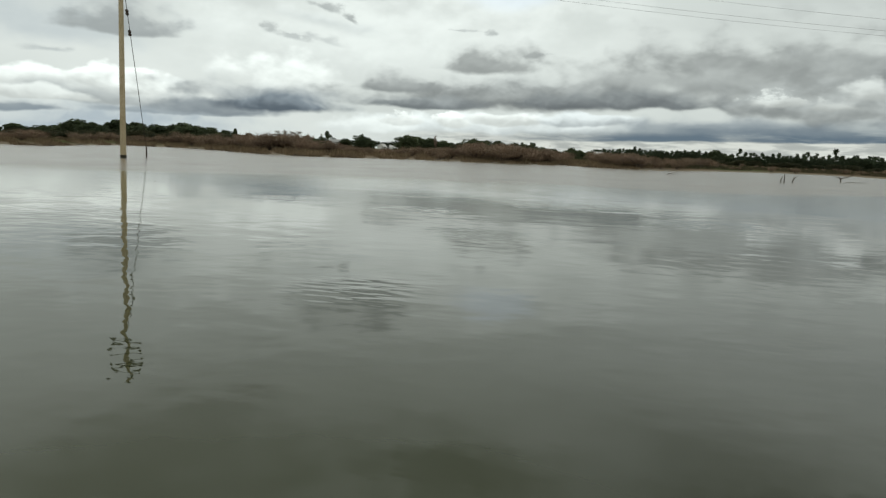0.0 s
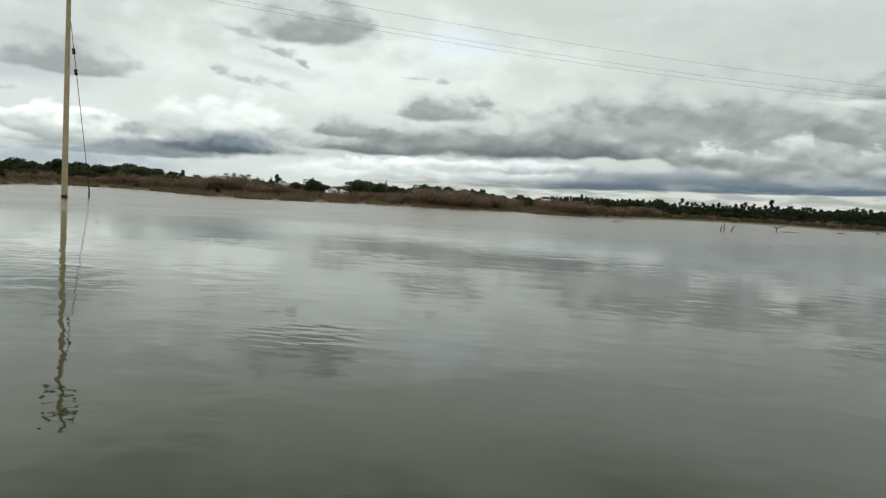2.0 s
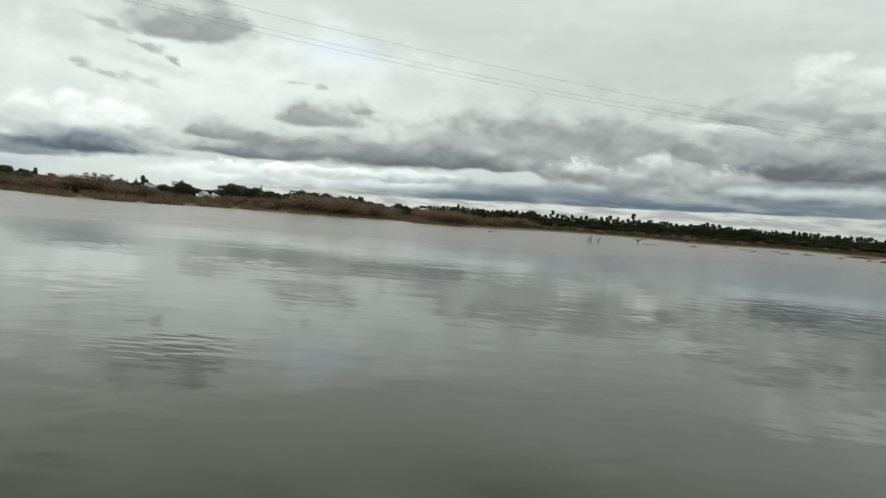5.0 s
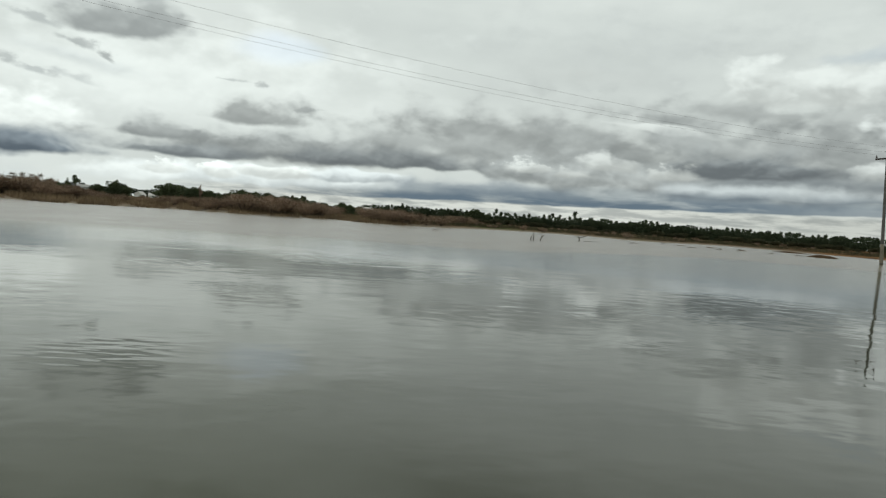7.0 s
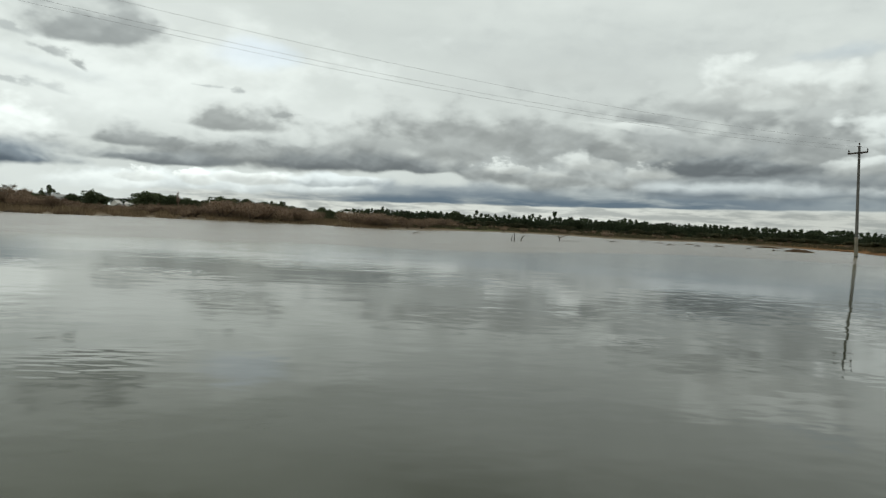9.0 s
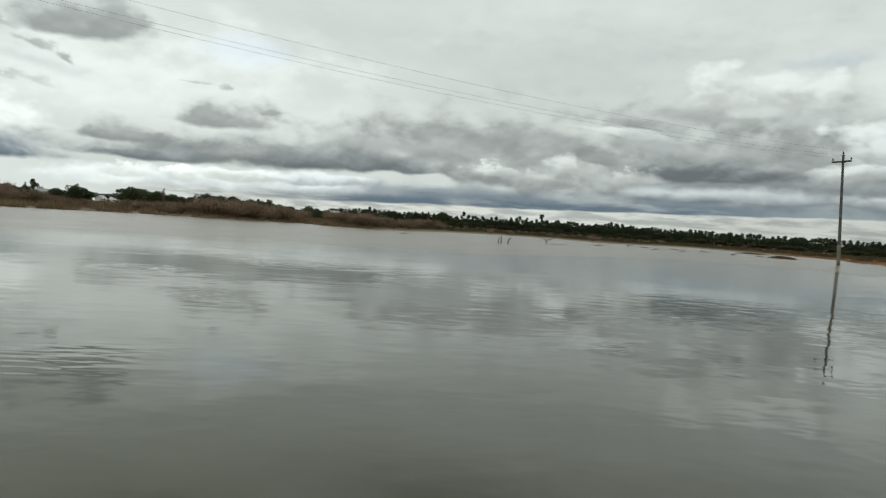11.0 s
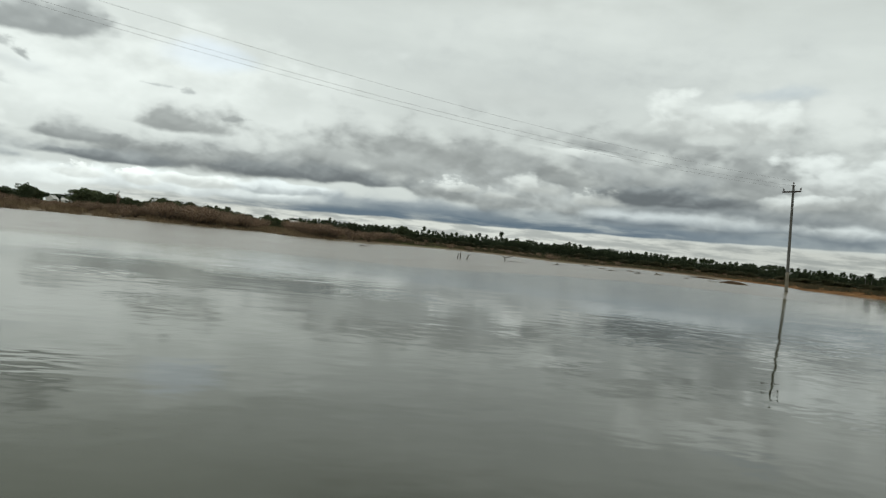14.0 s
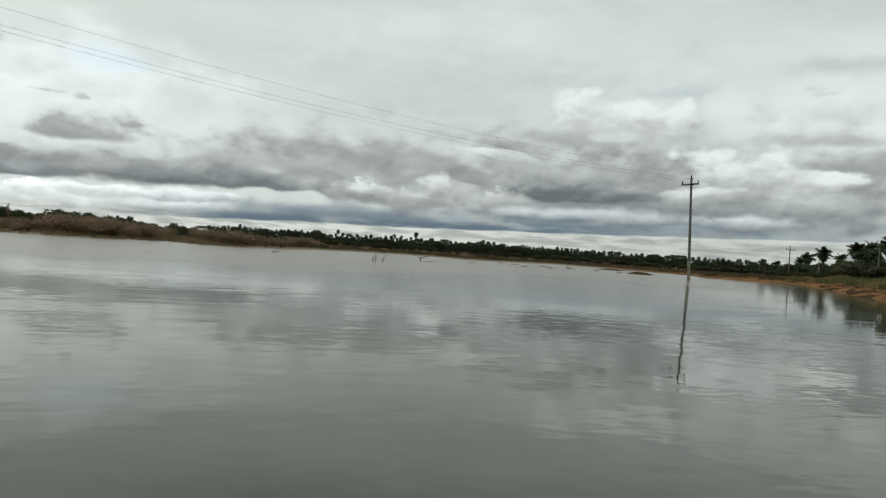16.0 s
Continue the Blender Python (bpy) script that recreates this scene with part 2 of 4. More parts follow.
FAR_RIGHT = [
    (58.8, 9.7, 6.0, 0.8, 0.9, -0.05, 0.52, 0.42, 0.05, 0.5, 1.0, 0.9), (61.5, 7.9, 4.5, 1.3, 1.0, 0.0, 0.44, 0.34, 0.1, 0.4, 1.0, 0.95),
    (57.6, 6.7, 2.8, 0.9, 0.8, -0.05, 0.84, 0.46, 0.0, 0.25, 1.4, 1.0), (49.2, 5.6, 3.4, 1.1, 1.0, 0.0, 0.80, 0.40, 0.05, 0.25, 1.3, 1.0),
    (57.0, 5.1, 4.2, 0.9, 0.8, 0.0, 0.64, 0.36, 0.1, 0.3, 1.2, 1.0), (46.0, 3.5, 5.0, 0.75, 0.6, 0.01, 0.64, 0.32, 0.25, 0.3, 1.2, 1.0),
    (39.0, 3.5, 5.0, 0.5, 0.5, 0.01, 0.66, 0.36, 0.3, 0.35, 1.2, 0.95), (53.0, 3.5, 5.0, 0.7, 0.6, 0.01, 0.70, 0.34, 0.2, 0.3, 1.2, 1.0),
]
for rows in (VEILS, UPPER, UPPER_FLECKS, LEFT_BANKS):
    for row in rows:
        cloud_colour = heap(cloud_colour, *row)
# the pale strip along the horizon
strip = w.span(w.math("MULTIPLY_ADD", bearing, -0.012, height), 1.3, 2.1, 0.92, 0.0)
strip = w.math("MULTIPLY", strip, w.span(bearing, -8.0, 4.0))
streak = w.noise(w.vmath("MULTIPLY", flat.outputs[0], (0.16, 1.0, 1.0)), 1.9, 5.0, 0.58)
pale = w.mix(w.span(streak, 0.38, 0.60), (0.40, 0.415, 0.41), (0.68, 0.69, 0.66))
pale = w.mix(w.span(bearing, 28.0, 48.0), pale, w.mix(w.span(streak, 0.36, 0.62), (0.33, 0.345, 0.34), (0.56, 0.57, 0.545)))
cloud_colour = w.mix(strip, cloud_colour, pale)
for rows in (WHITE_BAND, DARK_BANKS, RIGHT_HEAPS, RIGHT_HEADS, FAR_RIGHT):
    for row in rows:
        cloud_colour = heap(cloud_colour, *row)
# the slate-blue bank low in the sky, flat below
low = w.vmath("ADD", flat.outputs[0], w.vmath("MULTIPLY", warp, (3.0, 0.40, 0.0)))
low_part = w.add("ShaderNodeSeparateXYZ")
w.link(low, low_part.inputs[0])
rise = w.math("MULTIPLY_ADD", low_part.outputs[0], -0.0262, w.math("SUBTRACT", low_part.outputs[1], 0.98))
thick = w.span(low_part.outputs[0], 4.0, 26.0, 0.75, 1.60)
blue = w.math("MULTIPLY", w.span(rise, -0.04, 0.12), w.span(w.math("DIVIDE", w.math("MULTIPLY_ADD", ragged, 0.9, rise), thick), 0.25, 1.15, 1.0, 0.0))
blue = w.math("MULTIPLY", blue, w.span(low_part.outputs[0], 0.0, 14.0, 0.0, 1.0))
blue = w.math("MULTIPLY", blue, w.span(low_part.outputs[0], 36.0, 56.0, 1.0, 0.55))
blue = w.math("MULTIPLY", blue, w.span(w.noise(w.vmath("MULTIPLY", low, (0.14, 1.0, 1.0)), 0.9, 4.0, 0.55), 0.30, 0.55, 0.55, 1.0))
cloud_colour = w.mix(blue, cloud_colour, (0.128, 0.172, 0.222))
clear = w.add("ShaderNodeTexSky")
clear.sky_type, clear.sun_disc, clear.dust_density = "NISHITA", False, 3.0
clear.sun_elevation, clear.sun_rotation = radians(SUN_HEIGHT), radians(SUN_BEARING)
clear_sky = w.mix(1.0, clear.outputs[0], (0.14, 0.14, 0.14), "MULTIPLY")
opening = w.add("ShaderNodeTexGradient")
opening.gradient_type = "SPHERICAL"
w.link(w.vmath("MULTIPLY", w.vmath("SUBTRACT", bent, (4.2, 11.9, 0.0)), (1 / 4.5, 1 / 1.5, 0.0)), opening.inputs[0])
gap = w.span(opening.outputs["Fac"], 0.0, 0.7, 0.0, 0.50)
final_sky = w.mix(gap, cloud_colour, clear_sky)
back = w.add("ShaderNodeBackground")
w.link(final_sky, back.inputs[0])
back.inputs[1].default_value = 1.03
w.link(back.outputs[0], w.add("ShaderNodeOutputWorld").inputs[0])

sun_data = bpy.data.lights.new("sun", "SUN")
sun_data.energy, sun_data.angle, sun_data.color = 0.6, radians(14), (1.0, 0.96, 0.90)
sun = new("sun", sun_data)
sun.matrix_world = look(way(SUN_BEARING, SUN_HEIGHT) * 200, (0, 0, 0))


# ---------------------------------------------------------------- materials
def material(name, rough=0.8, metal=0.0, spec=0.3):
    m = bpy.data.materials.new(name)
    m.use_nodes = True
    n = Nodes(m.node_tree)
    bsdf = m.node_tree.nodes["Principled BSDF"]
    bsdf.inputs["Roughness"].default_value = rough
    bsdf.inputs["Metallic"].default_value = metal
    bsdf.inputs["Specular IOR Level"].default_value = spec
    return m, n, bsdf


def blotched(name, dark, light, scale=2.0, rough=0.85, bump=0.0, per_piece=0.0, per_object=0.0, spec=0.2, fine=12.0):
    """Two colours mixed by noise at two scales, with a little change from leaf to leaf or thing to thing."""
    m, n, bsdf = material(name, rough, 0.0, spec)
    place = n.add("ShaderNodeTexCoord").outputs["Object"]
    big = n.noise(place, scale, 4.0)
    small = n.noise(place, scale * fine, 3.0)
    f = n.span(n.math("ADD", n.math("MULTIPLY", big, 0.65), n.math("MULTIPLY", small, 0.35)), 0.32, 0.68)
    if per_piece:
        f = n.math("MULTIPLY_ADD", n.math("SUBTRACT", n.add("ShaderNodeNewGeometry").outputs["Random Per Island"], 0.5), per_piece, f, clamp=True)
    if per_object:
        f = n.math("MULTIPLY_ADD", n.math("SUBTRACT", n.add("ShaderNodeObjectInfo").outputs["Random"], 0.5), per_object, f, clamp=True)
    n.link(n.mix(f, dark, light), bsdf.inputs["Base Color"])
    if bump:
        b = n.add("ShaderNodeBump")
        b.inputs["Strength"].default_value = 0.6
        b.inputs["Distance"].default_value = bump
        n.link(small, b.inputs["Height"])
        n.link(b.outputs[0], bsdf.inputs["Normal"])
    return m


def water_material():
    m, n, bsdf = material("flood_water", 0.035, 0.0, 0.5)
    bsdf.inputs["IOR"].default_value = 1.325
    place = n.add("ShaderNodeTexCoord").outputs["Object"]
    turn = n.add("ShaderNodeMapping")
    turn.inputs["Rotation"].default_value = (0, 0, radians(14))
    n.link(place, turn.inputs[0])
    p = turn.outputs[0]
    silt = n.noise(p, 0.16, 4.0)
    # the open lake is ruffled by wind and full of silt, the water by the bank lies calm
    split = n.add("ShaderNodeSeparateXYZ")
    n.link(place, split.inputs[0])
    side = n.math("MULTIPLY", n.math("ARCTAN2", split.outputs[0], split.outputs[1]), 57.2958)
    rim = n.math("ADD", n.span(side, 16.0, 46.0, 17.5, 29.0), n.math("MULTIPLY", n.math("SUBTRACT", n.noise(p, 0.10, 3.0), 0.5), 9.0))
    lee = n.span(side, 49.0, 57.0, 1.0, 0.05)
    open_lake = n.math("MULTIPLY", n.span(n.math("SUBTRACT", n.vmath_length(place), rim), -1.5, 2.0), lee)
    # random silt tones; the darker right side paints in a dimmer sky reflection
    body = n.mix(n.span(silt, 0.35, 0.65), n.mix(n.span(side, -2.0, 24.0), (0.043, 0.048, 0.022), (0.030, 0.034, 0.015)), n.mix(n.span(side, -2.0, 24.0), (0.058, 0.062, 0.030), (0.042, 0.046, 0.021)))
    body = n.mix(n.span(n.vmath_length(place), 3.0, 12.0), body, n.mix(n.span(side, 2.0, 26.0), (0.135, 0.123, 0.052), (0.066, 0.066, 0.034)))  # paler farther out and to the left: reflected brightness put into the colour
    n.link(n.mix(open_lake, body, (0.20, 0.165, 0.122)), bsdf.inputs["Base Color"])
    swell = n.noise(n.vmath("MULTIPLY", p, (0.8, 1.0, 1.0)), 3.1, 2.0, 0.45)
    chop = n.noise(n.vmath("MULTIPLY", p, (0.80, 1.0, 1.0)), 4.4, 2.0, 0.5)
    fine = n.noise(n.vmath("MULTIPLY", p, (0.6, 1.0, 1.0)), 16.0, 2.0, 0.5)
    gust = n.span(n.noise(n.vmath("MULTIPLY", p, (0.45, 0.9, 1.0)), 0.55, 3.0, 0.5), 0.51, 0.65)
    away = n.span(n.vmath_length(place), 5.0, 16.0, 1.0, 0.0)  # how far the ripples of the sheltered water reach
    # stirred and glassy patches; the water round the near pole's mirror image is stirred
    stir = n.span(n.noise(n.vmath("MULTIPLY", p, (0.5, 1.0, 1.0)), 0.32, 3.0, 0.5), 0.44, 0.62, 0.30, 1.0)
    for az, r, wide in ((-24.5, 3.0, 1.5), (-24.5, 6.0, 2.5), (48.5, 8.0, 3.0)):
        g = n.add("ShaderNodeTexGradient")
        g.gradient_type = "SPHERICAL"
        n.link(n.vmath("MULTIPLY", n.vmath("SUBTRACT", place, tuple(at(az, r))), (1.0 / wide, 1.0 / wide, 0.0)), g.inputs[0])
        stir = n.math("MULTIPLY_ADD", n.span(g.outputs["Fac"], 0.0, 0.5), 0.8, stir)
    h = n.math("MULTIPLY", swell, n.math("MULTIPLY_ADD", n.math("MULTIPLY", away, stir), 0.0030, 0.0006))
    calm = n.math("MULTIPLY_ADD", open_lake, -0.85, 1.0)
    h = n.math("ADD", h, n.math("MULTIPLY", n.math("MULTIPLY", chop, calm), n.math("MULTIPLY_ADD", gust, 0.0030, n.math("MULTIPLY_ADD", n.math("MULTIPLY", away, stir), 0.0013, 0.0001))))
    h = n.math("ADD", h, n.math("MULTIPLY", fine, n.math("MULTIPLY_ADD", away, 0.00015, 0.00010)))
    # patches of short steep ripples where gusts touch the water: bearing, distance, radius
    ruffled = None
    for az, r, wide in ((-6.2, 3.5, 0.6), (-12.5, 9.5, 1.2), (2.2, 6.1, 0.7), (37.0, 6.6, 0.9), (20.0, 8.5, 1.2), (-3.0, 8.4, 1.0), (-27.0, 7.5, 0.9), (57.0, 4.3, 0.6), (58.0, 6.8, 0.9), (9.0, 10.5, 1.3)):
        g = n.add("ShaderNodeTexGradient")
        g.gradient_type = "SPHERICAL"
        spot = n.vmath("MULTIPLY", n.vmath("SUBTRACT", place, tuple(at(az, r))), (1.0 / wide, 1.0 / wide, 0.0))
        n.link(spot, g.inputs[0])
        ruffled = g.outputs["Fac"] if ruffled is None else n.math("ADD", ruffled, g.outputs["Fac"])
    ripple = n.noise(n.vmath("MULTIPLY", p, (0.38, 1.0, 1.0)), 11.0, 1.0, 0.4)
    h = n.math("ADD", h, n.math("MULTIPLY", ripple, n.math("MULTIPLY", n.span(ruffled, 0.1, 0.7), n.span(n.vmath_length(place), 3.5, 8.0, 0.0050, 0.0030))))
    b = n.add("ShaderNodeBump")
    b.inputs["Strength"].default_value = 1.0
    b.inputs["Distance"].default_value = 1.0
    n.link(h, b.inputs["Height"])
    n.link(b.outputs[0], bsdf.inputs["Normal"])
    still = n.span(side, 45.0, 56.0, 1.0, 0.38)  # the bank on the far side keeps the wind off
    rough = n.math("ADD", n.span(n.vmath_length(place), 4.0, 11.0, 0.0, 0.026), n.span(n.vmath_length(place), 9.0, 17.0, 0.0, 0.080))
    rough = n.math("MULTIPLY_ADD", open_lake, n.span(n.noise(p, 0.5, 3.0), 0.35, 0.65, 0.08, 0.12), rough)
    n.link(n.math("MULTIPLY_ADD", rough, still, 0.02), bsdf.inputs["Roughness"])
    return m


def ground_material():
    m, n, bsdf = material("lake_shore_earth", 1.0, 0.0, 0.0)
    place = n.add("ShaderNodeTexCoord").outputs["Object"]
    big = n.noise(place, 0.045, 5.0)
    mid = n.noise(place, 0.5, 4.0)
    small = n.noise(place, 5.0, 3.0)
    sep_p = n.add("ShaderNodeSeparateXYZ")
    n.link(place, sep_p.inputs[0])
    dry = n.mix(n.span(mid, 0.35, 0.65), (0.070, 0.050, 0.033), (0.165, 0.118, 0.075))
    green = n.mix(n.span(small, 0.3, 0.7), (0.050, 0.068, 0.025), (0.11, 0.115, 0.05))
    c = n.mix(n.span(big, 0.48, 0.62), dry, green)
    sand = n.mix(mid, (0.17, 0.138, 0.10), (0.32, 0.272, 0.21))
    edge = n.span(n.math("MULTIPLY_ADD", n.math("SUBTRACT", mid, 0.5), 0.12, sep_p.outputs[2]), 0.05, 0.15, 0.9, 0.0)
    c = n.mix(edge, c, sand)
    # bare dug earth along the bank below the palms
    dug = n.math("MULTIPLY", n.span(n.math("MULTIPLY_ADD", sep_p.outputs[1], -0.75, sep_p.outputs[0]), 13.0, 18.0), n.span(n.math("MULTIPLY_ADD", n.math("SUBTRACT", mid, 0.5), 0.8, sep_p.outputs[2]), 0.28, 0.60, 1.0, 0.0))
    soil = n.mix(n.span(n.math("MULTIPLY_ADD", mid, 0.9, n.math("MULTIPLY", small, 0.4)), 0.48, 0.82), (0.075, 0.043, 0.024), (0.27, 0.157, 0.080))
    n.link(n.mix(dug, c, soil), bsdf.inputs["Base Color"])
    b = n.add("ShaderNodeBump")
    b.inputs["Distance"].default_value = 0.05
    n.link(small, b.inputs["Height"])
    n.link(b.outputs[0], bsdf.inputs["Normal"])
    return m


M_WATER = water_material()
M_GROUND = ground_material()
M_CONCRETE = blotched("weathered_concrete", (0.40, 0.325, 0.20), (0.58, 0.48, 0.325), 1.2, 0.9, 0.004)
M_CONCRETE_GREY = blotched("grey_concrete", (0.085, 0.085, 0.078), (0.165, 0.162, 0.148), 1.2, 0.9, 0.004)
M_WET = blotched("wet_concrete", (0.024, 0.021, 0.013), (0.052, 0.046, 0.030), 4.0, 0.7)
M_PALE = blotched("limewashed_concrete", (0.17, 0.155, 0.115), (0.28, 0.255, 0.195), 2.0, 0.9)
M_IRON = blotched("rusty_iron", (0.035, 0.03, 0.028), (0.075, 0.06, 0.05), 9.0, 0.6)
M_CERAMIC = blotched("brown_porcelain", (0.035, 0.022, 0.018), (0.06, 0.04, 0.03), 9.0, 0.25, spec=0.5)
M_WIRE = blotched("aluminium_strand", (0.34, 0.33, 0.35), (0.48, 0.47, 0.49), 30.0, 0.5)
M_BARK = blotched("bark", (0.065, 0.052, 0.040), (0.14, 0.112, 0.085), 5.0, 0.95, 0.01)
M_DEADWOOD = blotched("drowned_wood", (0.048, 0.038, 0.030), (0.11, 0.085, 0.066), 6.0, 0.8, 0.006)
M_PALM_BARK = blotched("palm_bark", (0.065, 0.058, 0.046), (0.15, 0.135, 0.11), 3.0, 0.95, 0.01)
M_LEAF = blotched("dark_leaves", (0.050, 0.066, 0.034), (0.115, 0.138, 0.068), 0.5, 0.9, 0.0, 0.6, 0.4)
M_LEAF_FAR = blotched("far_leaves", (0.018, 0.029, 0.014), (0.048, 0.062, 0.030), 0.5, 0.9, 0.0, 0.5)
M_LEAF_OLIVE = blotched("olive_leaves", (0.034, 0.040, 0.018), (0.092, 0.090, 0.042), 0.5, 0.75, 0.0, 0.9, 0.4)
M_PALM = blotched("palm_fronds", (0.024, 0.042, 0.017), (0.064, 0.088, 0.036), 0.6, 0.6, 0.0, 0.8, 0.4)
M_TWIG = blotched("dry_twigs", (0.185, 0.132, 0.096), (0.34, 0.245, 0.18), 1.0, 0.95, 0.0, 0.6, 0.5)
M_PALE_TWIG = blotched("bleached_twigs", (0.24, 0.215, 0.18), (0.40, 0.36, 0.31), 1.0, 0.95, 0.0, 0.6)
M_BROWN_LEAF = blotched("withered_leaves", (0.165, 0.118, 0.078), (0.32, 0.222, 0.150), 0.8, 0.9, 0.0, 0.6, 0.8)
M_REED = blotched("dry_reeds", (0.11, 0.078, 0.046), (0.28, 0.205, 0.125), 0.4, 0.95, 0.0, 0.9)
M_SCRUB = blotched("olive_grass", (0.040, 0.040, 0.020), (0.115, 0.098, 0.055), 0.4, 0.95, 0.0, 0.9)
M_GRASS = blotched("bank_grass", (0.070, 0.084, 0.030), (0.25, 0.20, 0.088), 0.12, 0.9, 0.0, 0.7, fine=6.0)
M_MUD = blotched("brown_mud", (0.045, 0.031, 0.021), (0.105, 0.070, 0.043), 1.6, 1.0, 0.02, spec=0.0)
M_EARTH = blotched("orange_earth", (0.12, 0.064, 0.032), (0.31, 0.172, 0.082), 0.8, 1.0, 0.03, spec=0.0)
M_WHITE = blotched("whitewash", (0.62, 0.60, 0.56), (0.80, 0.79, 0.76), 1.5, 0.9)
M_TILE = blotched("clay_tiles", (0.20, 0.10, 0.07), (0.34, 0.19, 0.13), 3.0, 0.9, 0.01)
M_SHEET = blotched("pale_sheet_roof", (0.52, 0.50, 0.47), (0.68, 0.66, 0.63), 2.0, 0.6)
M_GREY_ROOF = blotched("weathered_sheet_roof", (0.28, 0.28, 0.27), (0.45, 0.44, 0.42), 2.0, 0.7)
M_DARK = blotched("dark_opening", (0.012, 0.012, 0.012), (0.03, 0.028, 0.026), 2.0, 0.7)


# ---------------------------------------------------------------- mesh helpers
def mesh_of(name, verts, faces, mat, smooth=False):
    me = bpy.data.meshes.new(name)
    me.from_pydata([tuple(v) for v in verts], [], faces)
    me.materials.append(mat)
    if smooth:
        me.polygons.foreach_set("use_smooth", [True] * len(me.polygons))
    me.update()
    return me


def part(name, me, parent, label=""):
    ob = new(name, me)
    ob.parent = parent
    return tagged(ob, label)


class Build:
    """Gathers vertices and faces for one mesh."""

    def __init__(self):
        self.v, self.f = [], []

    def tube(self, points, radii, sides=6, cap=True):
        base = len(self.v)
        n = len(points)
        for i, (p, r) in enumerate(zip(points, radii)):
            p = Vector(p)
            d = (Vector(points[min(i + 1, n - 1)]) - Vector(points[max(i - 1, 0)])).normalized()
            a = d.orthogonal().normalized() if abs(d.z) < 0.95 else Vector((1, 0, 0))
            a = (a - d * a.dot(d)).normalized()
            b = d.cross(a)
            for k in range(sides):
                t = 2 * math.pi * k / sides
                self.v.append(p + (a * math.cos(t) + b * math.sin(t)) * r)
        for i in range(n - 1):
            for k in range(sides):
                k2 = (k + 1) % sides
                self.f.append((base + i * sides + k, base + i * sides + k2, base + (i + 1) * sides + k2, base + (i + 1) * sides + k))
        if cap:
            self.f.append(tuple(base + k for k in reversed(range(sides))))
            self.f.append(tuple(base + (n - 1) * sides + k for k in range(sides)))
        return self

    def box(self, lo, hi, taper=1.0, chamfer=0.0):
        """An upright box, its top shrunk by taper, its upright edges cut."""
        cx, cy = (lo[0] + hi[0]) / 2, (lo[1] + hi[1]) / 2
        wx, wy = (hi[0] - lo[0]) / 2, (hi[1] - lo[1]) / 2
        base = len(self.v)
        if chamfer:
            ring = [(wx, wy - chamfer), (wx - chamfer, wy), (chamfer - wx, wy), (-wx, wy - chamfer),
                    (-wx, chamfer - wy), (chamfer - wx, -wy), (wx - chamfer, -wy), (wx, chamfer - wy)]
        else:
            ring = [(wx, wy), (-wx, wy), (-wx, -wy), (wx, -wy)]
        n = len(ring)
        for z, s in ((lo[2], 1.0), (hi[2], taper)):
            self.v += [Vector((cx + x * s, cy + y * s, z)) for x, y in ring]
        for k in range(n):
            self.f.append((base + k, base + (k + 1) % n, base + n + (k + 1) % n, base + n + k))
        self.f.append(tuple(base + k for k in reversed(range(n))))
        self.f.append(tuple(base + n + k for k in range(n)))
        return self

    def quad(self, a, b, c, d):
        base = len(self.v)
        self.v += [a, b, c, d]
        self.f.append((base, base + 1, base + 2, base + 3))

    def lathe(self, profile, sides=12, centre=(0, 0, 0)):
        base = len(self.v)
        c = Vector(centre)
        for r, z in profile:
            for k in range(sides):
                t = 2 * math.pi * k / sides
                self.v.append(c + Vector((r * math.cos(t), r * math.sin(t), z)))
        for i in range(len(profile) - 1):
            for k in range(sides):
                k2 = (k + 1) % sides
                self.f.append((base + i * sides + k, base + i * sides + k2, base + (i + 1) * sides + k2, base + (i + 1) * sides + k))
        return self

    def mesh(self, name, mat, smooth=False):
        return mesh_of(name, self.v, self.f, mat, smooth)


# ---------------------------------------------------------------- the lake and its shores
SHORE = [  # bearing, distance of the water's edge from the camera
    (-180, 0.6), (-150, 0.7), (-135, 0.85), (-120, 1.2), (-110, 1.75), (-100, 3.5), (-95, 7), (-88, 14), (-55, 32), (-40, 46), (-32, 47), (-29, 48), (-24.2, 68), (-20, 65), (-14.4, 49),
    (-9.7, 47), (-4.4, 52), (2.7, 55), (5, 55), (9, 61), (11.6, 54), (18, 58), (20.4, 68), (25, 82), (29.5, 82), (33, 72),
    (36, 80), (39, 96), (44.5, 84), (48, 80), (49.5, 76), (50.4, 64), (55.5, 66), (57.3, 69), (59.3, 48), (60.6, 46),
    (62.3, 34), (68, 25), (80, 16), (88, 12), (95, 7), (100, 3.5), (110, 1.75), (120, 1.2), (135, 0.85), (150, 0.7), (180, 0.6),
]


def shore(az):
    az = (az + 180) % 360 - 180
    r = float(np.interp(az, [s[0] for s in SHORE], [s[1] for s in SHORE]))
    return r * (1 + 0.03 * noise.noise((az * 0.7, 3.1, 0)) + 0.015 * noise.noise((az * 3.1, 9.1, 0)))


